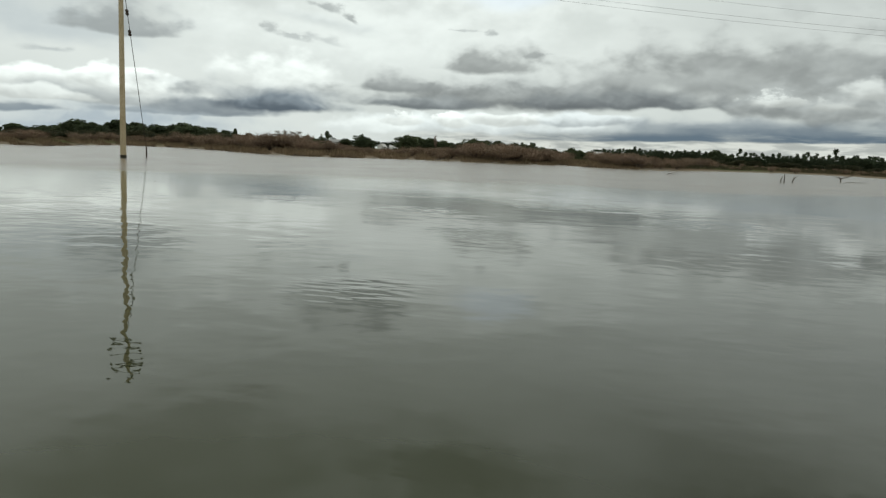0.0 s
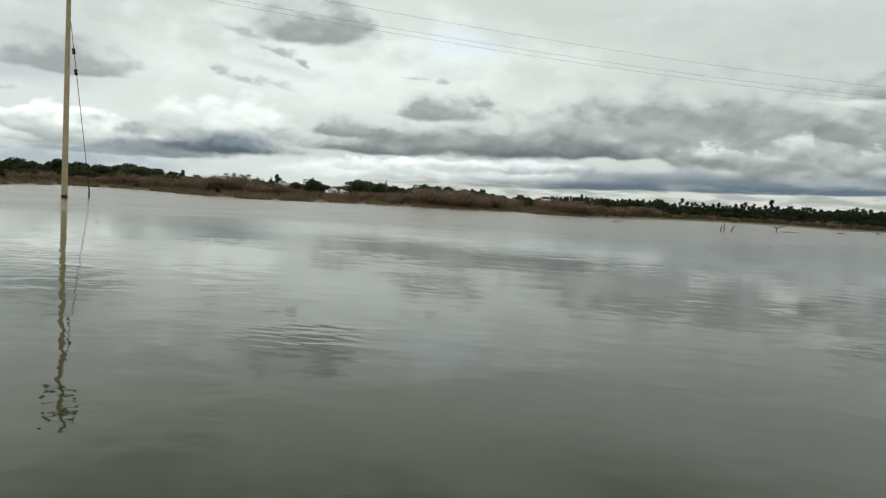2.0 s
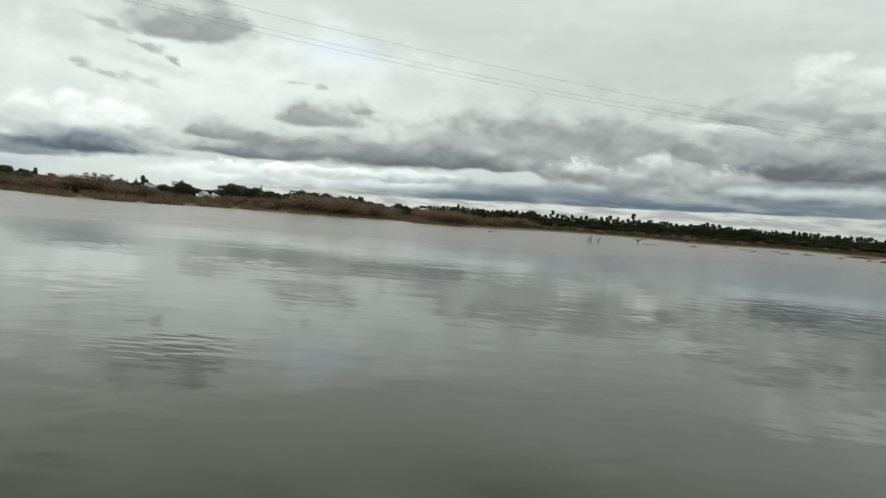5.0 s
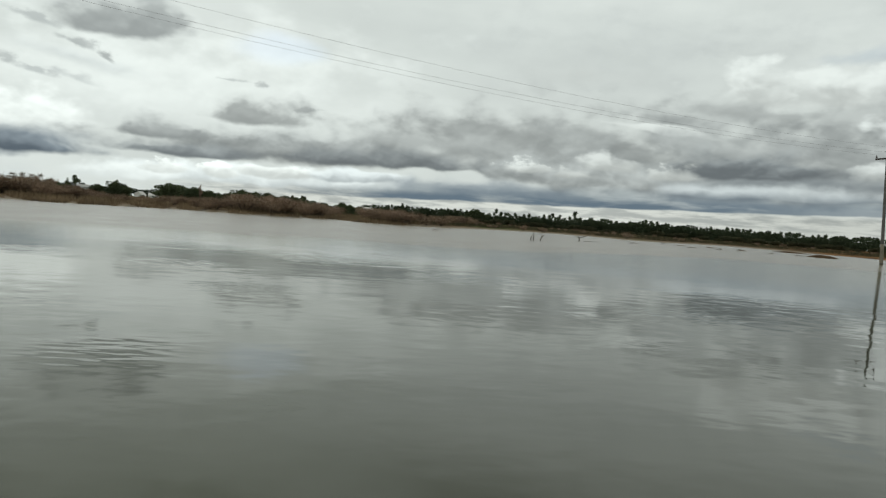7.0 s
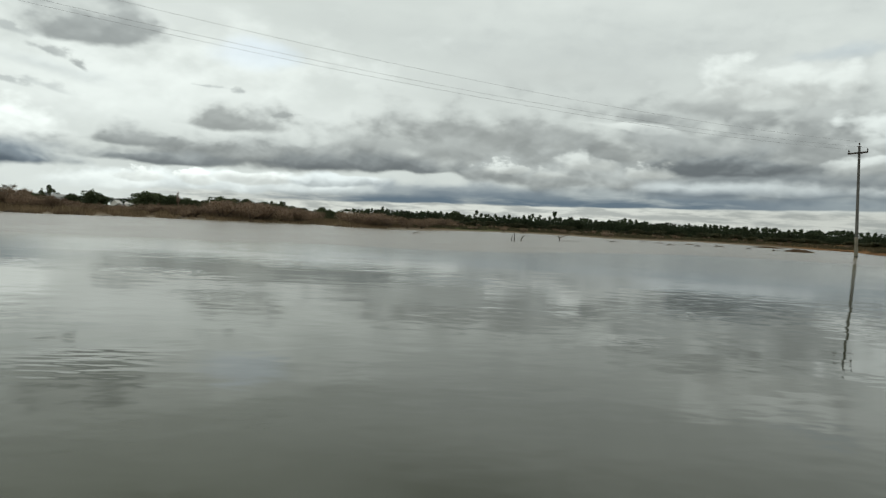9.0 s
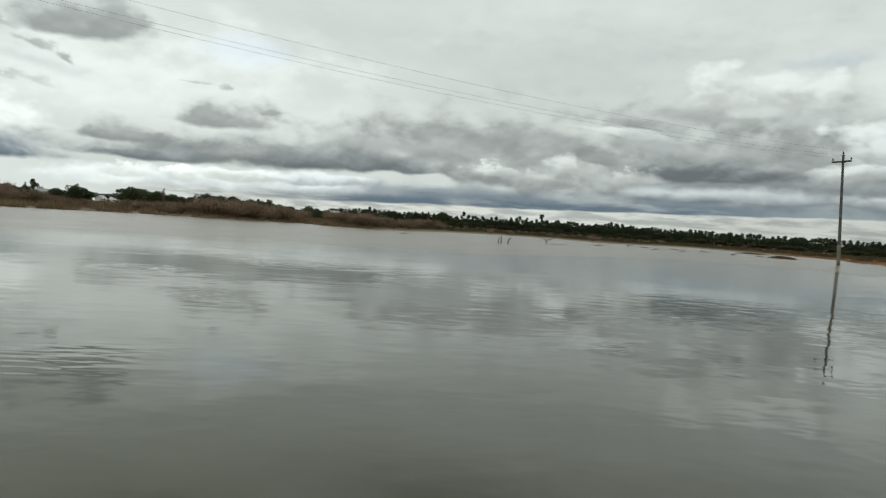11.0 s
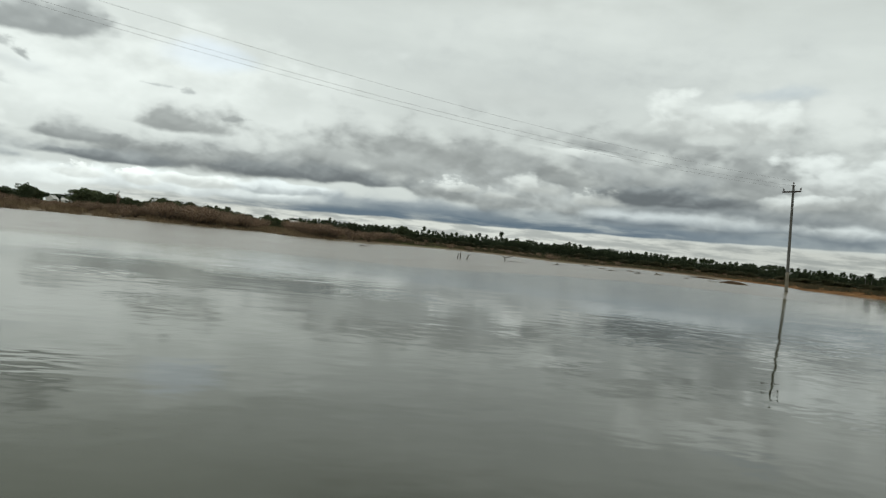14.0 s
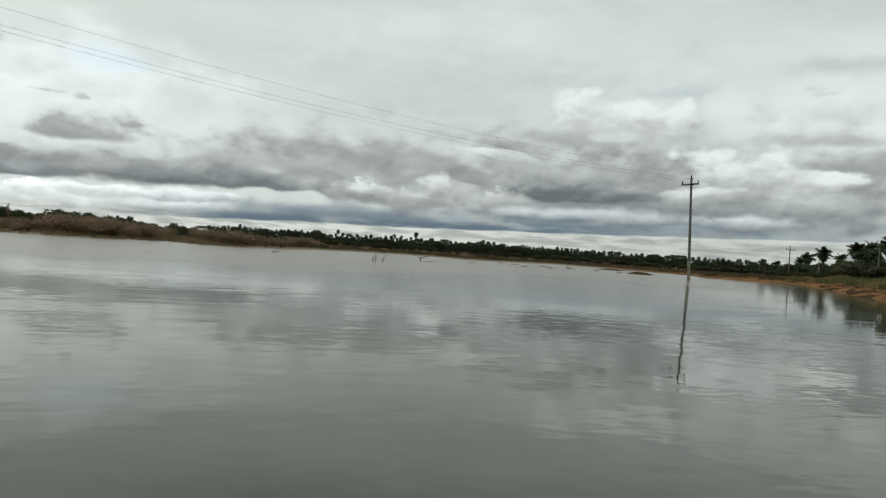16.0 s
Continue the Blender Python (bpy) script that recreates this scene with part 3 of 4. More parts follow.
def land(az, r, s=None):
    """Height of the ground."""
    s = shore(az) if s is None else s
    d = r - s
    if d <= 0:
        return max(-1.6, d * 0.035)
    x, y = r * math.sin(radians(az)), r * math.cos(radians(az))
    bank = float(np.interp(az, [-60, -33, 53, 57, 60, 75], [1.0, 0.0, 0.0, 0.25, 1.0, 1.4]))
    h = 0.24 * (1 - math.exp(-d / 5.0)) + bank * 1.25 * (1 - math.exp(-d / 45.0))
    h += min(d / 12.0, 1.0) * 0.10 * (noise.noise((x * 0.09, y * 0.09, 0)) + 0.5 * noise.noise((x * 0.3, y * 0.3, 4)))
    return max(h, 0.03 + 0.002 * min(d, 10))


def on_land(az, r):
    return at(az, r, land(az, r))


def make_ground():
    steps = [0.0, 0.3, 0.6, 0.8, 0.9, 0.95, 0.98, 1.0, 1.01, 1.025, 1.045, 1.07, 1.1, 1.14, 1.19, 1.25, 1.33, 1.45, 1.6, 1.8, 2.1, 2.5, 3.2, 4.4, 6.0]
    far = [600, 1200, 2500, 4600]
    bearings = [a * 0.5 - 180 for a in range(720)]
    verts, faces = [], []
    for az in bearings:
        s = shore(az)
        for g in steps:
            r = s * g
            verts.append(at(az, r, land(az, r, s)))
        for r in far:
            r = max(r, s * 6.2)
            verts.append(at(az, r, land(az, r, s)))
    n = len(steps) + len(far)
    m = len(bearings)
    for i in range(m):
        j = (i + 1) % m
        for k in range(n - 1):
            faces.append((i * n + k, i * n + k + 1, j * n + k + 1, j * n + k))
    ob = new("ground", mesh_of("ground", verts, [tuple(reversed(f)) for f in faces], M_GROUND, True))
    tagged(ob, "brown earth shore with dry grass round the flooded lake", "ground", kind="structure")


def make_water():
    verts, faces = [], []
    n = 96
    for k in range(n):
        verts.append(at(k * 360 / n, 140.0, 0.0))
    faces.append(tuple(reversed(range(n))))
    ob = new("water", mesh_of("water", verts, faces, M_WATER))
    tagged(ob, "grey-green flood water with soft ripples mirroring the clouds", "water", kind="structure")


make_ground()
make_water()


def mud_bank(az, r, long, wide, high, turn, label, mat=None):
    """A low lump of mud that stands out of the water."""
    verts, faces = [], []
    nu, nv = 36, 7
    for i in range(nu):
        a = 2 * math.pi * i / nu
        rim = 1 + 0.28 * noise.noise((math.cos(a) * 1.6 + az, math.sin(a) * 1.6, r)) + 0.12 * noise.noise((math.cos(a) * 5, math.sin(a) * 5, r + az))
        for j in range(nv):
            f = j / (nv - 1)
            z = high * (1 - f * f) - 0.05 * f + 0.35 * high * noise.noise((math.cos(a) * f * 4 + az, math.sin(a) * f * 4, r)) * (1 - f)
            verts.append(Vector((math.cos(a) * long * f * rim, math.sin(a) * wide * f * rim, z)))
    for i in range(nu):
        k = (i + 1) % nu
        for j in range(nv - 1):
            faces.append((i * nv + j, i * nv + j + 1, k * nv + j + 1, k * nv + j))
    ob = new("mud_bank", mesh_of("mud_bank", verts, faces, mat or M_MUD, True))
    ob.matrix_world = Matrix.Translation(at(az, r, 0.0)) @ pose(0, 0, 0, 0, 0, turn)
    return tagged(ob, label, "mud bank", kind="structure")


mud_bank(45.9, 56, 1.05, 2.2, 0.19, -45, "dark brown mud bank standing out of the flood")
mud_bank(43.8, 72, 1.9, 1.2, 0.12, -44, "thin dark mud bar near the far shore")
mud_bank(36.2, 60, 0.6, 1.5, 0.05, -38, "thin strip of brown debris in the shallows")
mud_bank(38.4, 62, 0.6, 1.2, 0.06, -42, "flat brown debris patch in the shallows")
mud_bank(40.6, 60, 0.5, 1.6, 0.05, -40, "thin strip of brown debris in the shallows")
mud_bank(53.2, 66, 3.4, 3.6, 0.20, -50, "low orange-brown earth spit by the far pole", M_EARTH)


ledge = random.Random(17)
for k in range(22):  # broken ledges along the dug bank
    az = 56.6 + 7.0 * (k + ledge.uniform(-0.4, 0.4)) / 22
    mud_bank(az, shore(az) + ledge.uniform(-0.5, 2.4), ledge.uniform(0.5, 1.5), ledge.uniform(0.25, 0.55), ledge.uniform(0.10, 0.26), -az + ledge.uniform(-25, 25),
             "orange earth ledge broken off the bank" if k % 3 else "dark wet earth ledge at the water's edge", M_EARTH if k % 3 else None)


# ---------------------------------------------------------------- poles and wires
def insulator_mesh(name, s=1.0):
    b = Build()
    b.lathe([(0.0, 0.0), (0.014, 0.0), (0.014, 0.08), (0.05, 0.085), (0.066, 0.10), (0.05, 0.13), (0.045, 0.14), (0.058, 0.15),
             (0.045, 0.185), (0.030, 0.20), (0.036, 0.22), (0.025, 0.24), (0.0, 0.245)], 12)
    b.v = [v * s for v in b.v]
    return b.mesh(name, M_CERAMIC, True)


INSULATOR = insulator_mesh("insulator", 0.85)


def electric_pole(foot, tall, arm_turn, mat, label, lean=(0, 0), arm_drops=(0.68,), arm_half=0.60, wet=0.35, pale=0.0):
    """A tapered concrete pole with one cross arm, two pin insulators on it and a third on the pole's top."""
    pole = new("electric_pole", None)
    axis = Vector((0, 0, 1)).cross(way(lean[0]))  # leans towards the bearing lean[0] by lean[1] degrees
    pole.matrix_world = Matrix.Translation(foot) @ Matrix.Rotation(radians(lean[1]), 4, axis) @ pose(0, 0, 0, 0, 0, arm_turn)
    tagged(pole, label, "electric pole")
    wide = 0.088
    b = Build()
    b.box((-wide, -wide * 0.8, wet), (wide, wide * 0.8, tall - 0.25), 0.66, 0.03)
    part("shaft", b.mesh("shaft", mat), pole)
    b = Build()
    b.box((-wide * 1.03, -wide * 0.85, -1.4), (wide * 1.03, wide * 0.85, wet), 0.99, 0.03)
    part("wet_foot", b.mesh("wet_foot", M_WET), pole, "dark wet foot at the waterline")
    if pale:
        b = Build()
        b.box((-wide * 1.02, -wide * 0.82, wet + 0.02), (wide * 1.02, wide * 0.82, wet + pale), 0.94, 0.03)
        part("pale_band", b.mesh("pale_band", M_PALE), pole, "pale band above the water")
    for level in arm_drops:
        z = tall - level
        b = Build()
        b.box((-arm_half, -0.15, z), (arm_half, -0.135, z + 0.09))
        b.box((-arm_half, -0.135, z), (arm_half, -0.085, z + 0.012))
        b.box((-arm_half, -0.135, z + 0.078), (arm_half, -0.085, z + 0.09))
        arm = part("cross_arm", b.mesh("cross_arm", M_IRON), pole, "rusty iron channel cross arm")
        b = Build()
        for zz in (z + 0.02, z + 0.07):
            b.tube([(-0.12, -0.13, zz), (-0.12, 0.10, zz), (0.12, 0.10, zz), (0.12, -0.13, zz)], [0.012] * 4, 5)
        part("clamp", b.mesh("clamp", M_IRON), arm)
        for x in (-arm_half + 0.05, arm_half - 0.05):
            p = part("insulator", INSULATOR, arm, "brown porcelain pin insulator")
            p.location = (x, -0.11, z + 0.06)
    z = tall - arm_drops[0]
    b = Build()
    b.box((-0.03, -0.03, tall - 0.45), (0.03, 0.03, tall - 0.22))
    b.box((-0.09, -0.09, tall - 0.27), (0.09, 0.09, tall - 0.24))
    part("top_bracket", b.mesh("top_bracket", M_IRON), pole)
    p = part("insulator", INSULATOR, pole, "brown porcelain pin insulator")
    p.location = (0, 0, tall - 0.24)
    bpy.context.view_layer.update()
    m = pole.matrix_world
    return [m @ Vector((-arm_half + 0.05, -0.11, z + 0.30)), m @ Vector((0, 0, tall + 0.02)), m @ Vector((arm_half - 0.05, -0.11, z + 0.30))]


def wire(a, b, sag, label, thick=0.004):
    n = 28
    pts = []
    for i in range(n + 1):
        t = i / n
        p = a.lerp(b, t)
        p.z -= sag * 4 * t * (1 - t)
        pts.append(p)
    ob = new("power_line", Build().tube(pts, [thick] * (n + 1), 5).mesh("power_line", M_WIRE))
    return tagged(ob, label, "power line", "overhead lines")


NEAR_FOOT = at(-24.19, 26.7)
FAR_FOOT = at(49.42, 47.6)
near_pins = electric_pole(NEAR_FOOT, 7.98, -9.0, M_CONCRETE, "pale weathered concrete electric pole standing in flood water", lean=(0, 0.0), wet=0.10, arm_drops=(0.98, 1.48))
far_pins = electric_pole(FAR_FOOT, 6.62, -82.0, M_CONCRETE_GREY, "grey concrete electric pole in water with pale foot", lean=(-40.6, 2.1), wet=0.05, pale=1.1)
for k in range(3):
    wire(near_pins[k], far_pins[k], 0.80, "thin aluminium overhead wire spanning the lake")

# stay of the near pole
STAY_TOP = NEAR_FOOT + Vector((0.04, 0.08, 5.75))
STAY_FOOT = at(-22.66, 29.6)
stay = new("stay_wire", None)
tagged(stay, "steel stay wire with two black insulators beside the pole", "stay wire")
b = Build()
b.tube([STAY_TOP, STAY_FOOT + Vector((0, 0, 0.40))], [0.011, 0.011], 5)
part("strand", b.mesh("strand", M_IRON), stay)
egg = Build().lathe([(0.0, -0.10), (0.045, -0.095), (0.062, -0.05), (0.045, -0.01), (0.045, 0.01), (0.062, 0.05), (0.045, 0.095), (0.0, 0.10)], 10).mesh("stay_insulator", M_CERAMIC, True)
for f in (0.155, 0.265):
    p = part("stay_insulator", egg, stay, "black guy insulator")
    d = STAY_FOOT - STAY_TOP
    p.matrix_world = Matrix.Translation(STAY_TOP.lerp(STAY_FOOT, f)) @ d.to_track_quat("Z", "Y").to_matrix().to_4x4()
b = Build()
b.tube([STAY_FOOT + Vector((0, 0, -0.9)), STAY_FOOT + Vector((0.02, 0, 0.2)), STAY_FOOT + Vector((0, 0, 0.42))], [0.030, 0.028, 0.02], 7)
part("anchor_post", b.mesh("anchor_post", M_DEADWOOD), stay, "dark anchor rod at the waterline")

# poles of the line going on along the bank
S_FOOT = at(56.2, 118, 0.0)
S_FOOT.z = land(56.2, 118) - 0.05
electric_pole(S_FOOT, 4.75, -35.0, M_CONCRETE_GREY, "distant grey electric pole on the low shore", wet=0.05)


for az, r, tall in ((54.25, 240, 4.6), (54.62, 250, 4.9)):
    electric_pole(on_land(az, r), tall, -40.0, M_CONCRETE_GREY, "far thin electric pole beyond the bank", wet=0.05)


def concrete_post(az, r, tall, lean, label):
    post = new("concrete_post", Build().box((-0.075, -0.07, -0.3), (0.075, 0.07, tall), 0.75, 0.02).mesh("concrete_post", M_PALE))
    post.matrix_world = Matrix.Translation(on_land(az, r)) @ pose(0, 0, 0, 0, lean, -az)
    tagged(post, label, "post", "posts on the bank")


concrete_post(58.08, 130, 3.0, 1, "pale concrete post before the palms")
concrete_post(59.50, 126, 2.8, 5, "leaning pale concrete post before the palms")
concrete_post(61.7, 120, 4.1, 0, "tall pale concrete post among palms")
concrete_post(56.75, 150, 2.9, 0, "thin grey post on the bank")


# ---------------------------------------------------------------- plants
def thing(kind, label, category, parts, group=""):
    ob = new(kind, None)
    for name, me, lab in parts:
        part(name, me, ob, lab)
    return tagged(ob, label, category, group)


class Stock:
    """Gives out one built thing first and copies of it afterwards."""

    def __init__(self, ob):
        self.ob, self.used = ob, False

    def place(self, m, label=""):
        if self.used:
            k = self.ob.scale
            ob = copy_thing(self.ob, m @ Matrix.Diagonal((1 / k[0], 1 / k[1], 1 / k[2], 1)))
        else:
            ob = self.ob
            ob.matrix_basis = m
            self.used = True
        return tagged(ob, label)


def put(az, r, size, rng, z=None, tilt=0.0, wide=1.0):
    p = on_land(az, r) if z is None else at(az, r, z)
    return Matrix.Translation(p) @ pose(0, 0, 0, rng.uniform(-tilt, tilt), rng.uniform(-tilt, tilt), rng.uniform(0, 360)) @ Matrix.Diagonal((size * wide, size * wide, size, 1))


def leaf_cloud(rng, lobes, count, size):
    """Many small leaf sprays round the given lobes (centre, radius x, radius z)."""
    b = Build()
    weights = [l[1] * l[1] for l in lobes]
    for _ in range(count):
        c, rx, rz = rng.choices(lobes, weights)[0]
        d = Vector((rng.gauss(0, 1), rng.gauss(0, 1), rng.gauss(0, 1))).normalized()
        k = rng.uniform(0.45, 1.08) ** 0.6
        p = Vector(c) + Vector((d.x * rx, d.y * rx, d.z * rz)) * k
        u = Vector((rng.gauss(0, 1), rng.gauss(0, 1), rng.gauss(0, 0.6))).normalized()
        v = u.orthogonal().normalized()
        v = (v * math.cos(rng.uniform(0, 6.28)) + u.cross(v) * math.sin(rng.uniform(0, 6.28))).normalized()
        s = size * rng.uniform(0.6, 1.4)
        b.quad(p - u * s, p + v * s * 0.45, p + u * s, p - v * s * 0.45)
    return b


def tree_stock(seed, mat, label, spread=1.0, slender=False, count=5600):
    """A broad-leaved tree one metre high, to be scaled."""
    rng = random.Random(seed)
    trunk, lobes = Build(), []
    fork = rng.uniform(0.22, 0.34)
    top = Vector((rng.uniform(-0.04, 0.04), rng.uniform(-0.04, 0.04), fork))
    trunk.tube([(0, 0, -0.05), top * 0.5, top], [0.040, 0.031, 0.026], 7)
    n = 3 if slender else 7
    for i in range(n):
        a = 2 * math.pi * (i + rng.uniform(-0.3, 0.3)) / n
        out = (0.08 if slender else rng.uniform(0.16, 0.42)) * spread
        tip = Vector((math.cos(a) * out, math.sin(a) * out, rng.uniform(0.5, 0.82)))
        midp = top.lerp(tip, 0.5) + Vector((0, 0, 0.04))
        trunk.tube([top, midp, tip], [0.018, 0.012, 0.006], 5)
        lobes.append((tip, rng.uniform(0.13, 0.22) * (0.6 if slender else spread), rng.uniform(0.10, 0.17)))
        for _ in range(2):
            q = midp + Vector((rng.uniform(-0.16, 0.16) * spread, rng.uniform(-0.16, 0.16) * spread, rng.uniform(0.02, 0.16)))
            trunk.tube([midp, q], [0.009, 0.004], 4)
            lobes.append((q, rng.uniform(0.09, 0.17) * (0.6 if slender else 1.0), rng.uniform(0.08, 0.13)))
    lobes.append((Vector((0, 0, 0.82)), 0.10 if slender else 0.17 * spread, 0.16))
    if not slender:
        for _ in range(15):
            a, far_out = rng.uniform(0, 6.28), rng.uniform(0.12, 0.33) * spread
            lobes.append((Vector((math.cos(a) * far_out, math.sin(a) * far_out, rng.uniform(0.10, 0.68))), 0.18 * spread, 0.16))
        for _ in range(14):
            a, far_out = rng.uniform(0, 6.28), rng.uniform(0.0, 0.40)
            lobes.append((Vector((math.cos(a) * far_out * spread, math.sin(a) * far_out * spread, rng.uniform(0.62, 0.86) * math.sqrt(1 - (far_out / 0.5) ** 2))), 0.15 * spread, 0.13))
    crown = leaf_cloud(rng, lobes, count, 0.044)
    return Stock(thing("tree", label, "tree", [("trunk", trunk.mesh("trunk", M_BARK), ""), ("crown", crown.mesh("crown", mat), "")], "trees along the shore"))


def palm_stock(seed, label, fronds=44, rich=False, reach=0.17):
    """A coconut palm one metre high, to be scaled."""
    rng = random.Random(seed)
    bend = Vector((rng.uniform(-0.07, 0.07), rng.uniform(-0.07, 0.07), 0))
    head = Vector((bend.x, bend.y, 0.80))
    trunk = Build().tube([(0, 0, -0.04), (bend.x * 0.15, bend.y * 0.15, 0.2), (bend.x * 0.5, bend.y * 0.5, 0.5), head], [0.024, 0.017, 0.015, 0.013], 7)
    crown = Build()
    for i in range(fronds):
        a = 2.399 * i + rng.uniform(-0.25, 0.25)
        lift = rng.uniform(-1.2, 1.5)
        length = rng.uniform(0.85, 1.2) * reach
        out = Vector((math.cos(a), math.sin(a), 0))
        side = Vector((-math.sin(a), math.cos(a), 0))
        pts, steps = [], 7
        p, ang = head.copy(), lift
        for s in range(steps + 1):
            pts.append(p.copy())
            p = p + (out * math.cos(ang) + Vector((0, 0, 1)) * math.sin(ang)) * (length / steps)
            ang -= rng.uniform(0.05, 0.22)
        crown.tube(pts, [0.005 * (1 - s / (steps + 1)) + 0.0008 for s in range(steps + 1)], 3, False)
        for s in range(1, steps + 1):
            for k in range(3 if rich else 2):
                f = k / (3 if rich else 2)
                q = pts[s - 1].lerp(pts[s], f)
                wide = 0.28 * reach * math.sin(math.pi * min(0.97, (s + f) / (steps + 1.2))) + 0.012
                for g in (-1, 1):
                    along = (pts[s] - pts[s - 1]).normalized()
                    tip = q + side * g * wide * 0.85 + along * wide * 0.6 + Vector((0, 0, -wide * rng.uniform(0.35, 0.9)))
                    base = len(crown.v)
                    crown.v += [q - along * 0.016, q + along * 0.016, tip]
                    crown.f.append((base, base + 1, base + 2))
    return Stock(thing("coconut_palm", label, "palm", [("trunk", trunk.mesh("trunk", M_PALM_BARK, True), ""), ("crown", crown.mesh("crown", M_PALM), "")], "palms along the shore"))


def shrub_stock(seed, label, leafy, dome=False, twigs=150, thick=1.0, twig_mat=None, longest=0.34):
    """A leafless thorn shrub one metre high, to be scaled; leafy: how many withered leaves it keeps."""
    rng = random.Random(seed)
    stems, fine = Build(), Build()
    tips = []
    for i in range(11):
        a = rng.uniform(0, 6.28)
        out = rng.uniform(0.1, 0.62)
        top = Vector((math.cos(a) * out, math.sin(a) * out, rng.uniform(0.55, 0.98) * (1 - 0.35 * out * (0.6 if dome else 1))))
        mid = top * 0.5 + Vector((rng.uniform(-0.05, 0.05), rng.uniform(-0.05, 0.05), 0.09))
        stems.tube([(rng.uniform(-0.04, 0.04), rng.uniform(-0.04, 0.04), -0.06), mid, top], [0.015, 0.010, 0.004], 4, False)
        tips += [mid, top, mid.lerp(top, 0.5)]
    for _ in range(twigs):
        p = rng.choice(tips)
        d = Vector((rng.gauss(0, 1), rng.gauss(0, 1), rng.gauss(0.35, 0.7))).normalized() * rng.uniform(0.35, 1.0) * longest
        q = p + d
        q.z = max(q.z, 0.04)
        fine.tube([p, p.lerp(q, 0.55) + Vector((0, 0, 0.025)), q], [0.0055 * thick, 0.0042 * thick, 0.0018 * thick], 3, False)
    parts = [("stem", stems.mesh("stem", M_BARK), ""), ("brushwood", fine.mesh("brushwood", twig_mat or M_TWIG), "")]
    if leafy:
        lobes = [(t * 0.88, 0.24, 0.18) for t in tips]
        parts.append(("foliage", leaf_cloud(rng, lobes, leafy, 0.026).mesh("foliage", M_BROWN_LEAF), "sparse withered leaves"))
    return Stock(thing("thorn_shrub", label, "shrub", parts, "thorn shrubs on the shore"))


TREES = [tree_stock(11 + i, M_LEAF, "dark green broad-leaved tree behind the brush", 1.0 + 0.18 * i) for i in range(4)]
TREES_OLIVE = [tree_stock(31 + i, M_LEAF_OLIVE, "olive green scrub tree on the far shore", 1.25) for i in range(2)]
SLIM = [tree_stock(51 + i, M_LEAF, "slender dark tree above the brush", 0.8, True, 700) for i in range(2)]
PALMS = [palm_stock(71 + i, "distant dark green coconut palm on the far shore") for i in range(5)]
BIG_PALMS = [palm_stock(91 + i, "tall coconut palm with drooping fronds on the bank", 54, True, 0.27) for i in range(3)]
SHRUBS = [shrub_stock(111 + i, "leafless brown thorn shrub beside the water", 2300, False, 150, 0.6) for i in range(4)]
BARE = [shrub_stock(131 + i, "bare grey-brown thorn shrub with thin twigs", 0, True, 620, 1.5, None, 0.24) for i in range(2)]

rng = random.Random(5)


def tall_for(el, r, ground):
    """Height of a thing at distance r whose top stands at that elevation."""
    return EYE.z + r * math.tan(radians(el)) - ground


# dark trees behind the brush of the left shore: bearing, elevation of the top, width
LEFT_TREES = [(-31.0, 0.62, 1.5), (-29.2, 0.58, 1.3), (-27.2, 1.10, 1.9), (-26.2, 0.95, 1.5), (-24.6, 1.22, 1.6), (-23.4, 1.10, 1.6), (-22.0, 1.02, 1.6),
              (-20.1, 1.25, 1.6), (-19.2, 1.08, 1.6), (-18.2, 0.98, 1.4), (-17.2, 0.86, 1.2), (-15.4, 0.72, 1.0), (-11.0, 0.72, 1.2), (-8.0, 0.62, 1.2), (-6.8, 1.00, 0.8), (-6.2, 0.7, 1.2),
              (-3.2, 1.15, 1.1), (-2.4, 1.05, 1.2), (-1.4, 1.0, 1.2), (-0.4, 0.85, 1.3), (0.3, 0.72, 1.2), (1.1, 0.75, 1.3), (2.1, 1.10, 1.1), (3.0, 1.0, 1.2), (4.0, 1.02, 1.2), (5.2, 0.9, 1.1),
              (6.1, 0.85, 1.1), (6.6, 0.98, 0.7), (7.4, 0.68, 1.3), (8.3, 0.55, 1.2), (20.3, 1.0, 1.3)]
for az, el, wide in LEFT_TREES:
    r = rng.uniform(235, 285)
    z = land(az, r)
    rng.choice(TREES).place(put(az, r, tall_for(el, r, z) * 1.04, rng, z, 0, wide))
    rng.choice(TREES).place(put(az + rng.uniform(-0.7, 0.7), r + 14, tall_for(el * 0.8, r, z), rng, z, 0, wide * 1.2))
for az, el in ((-16.4, 1.0), (-9.43, 1.15), (-9.9, 0.9), (5.9, 0.95), (12.9, 0.72), (-6.75, 1.05)):
    r = 250
    z = land(az, r)
    rng.choice(SLIM).place(put(az, r, tall_for(el, r, z) * 1.05, rng, z))
# olive bushes among the brush
for i in range(38):
    az = -31 + 22.0 * (i + rng.uniform(-0.5, 0.5)) / 38
    r = shore(az) + rng.uniform(16, 42)
    z = land(az, r)
    el = float(np.interp(az, [-31, -26, -20, -11], [0.22, 0.42, 0.66, 0.50])) + rng.uniform(-0.22, 0.06)
    rng.choice(TREES_OLIVE).place(put(az, r, tall_for(el, r, z), rng, z, 0, 1.9), "dull olive bush among brown thorn shrubs")
# the round tree at the water beside the thicket
for az, el, r in ((9.75, 0.76, 92), (10.35, 0.60, 95), (11.1, 0.52, 98)):
    z = land(az, r)
    TREES[1].place(put(az, r, tall_for(el, r, z), rng, z, 0, 1.15), "round dark green tree at the water's edge")

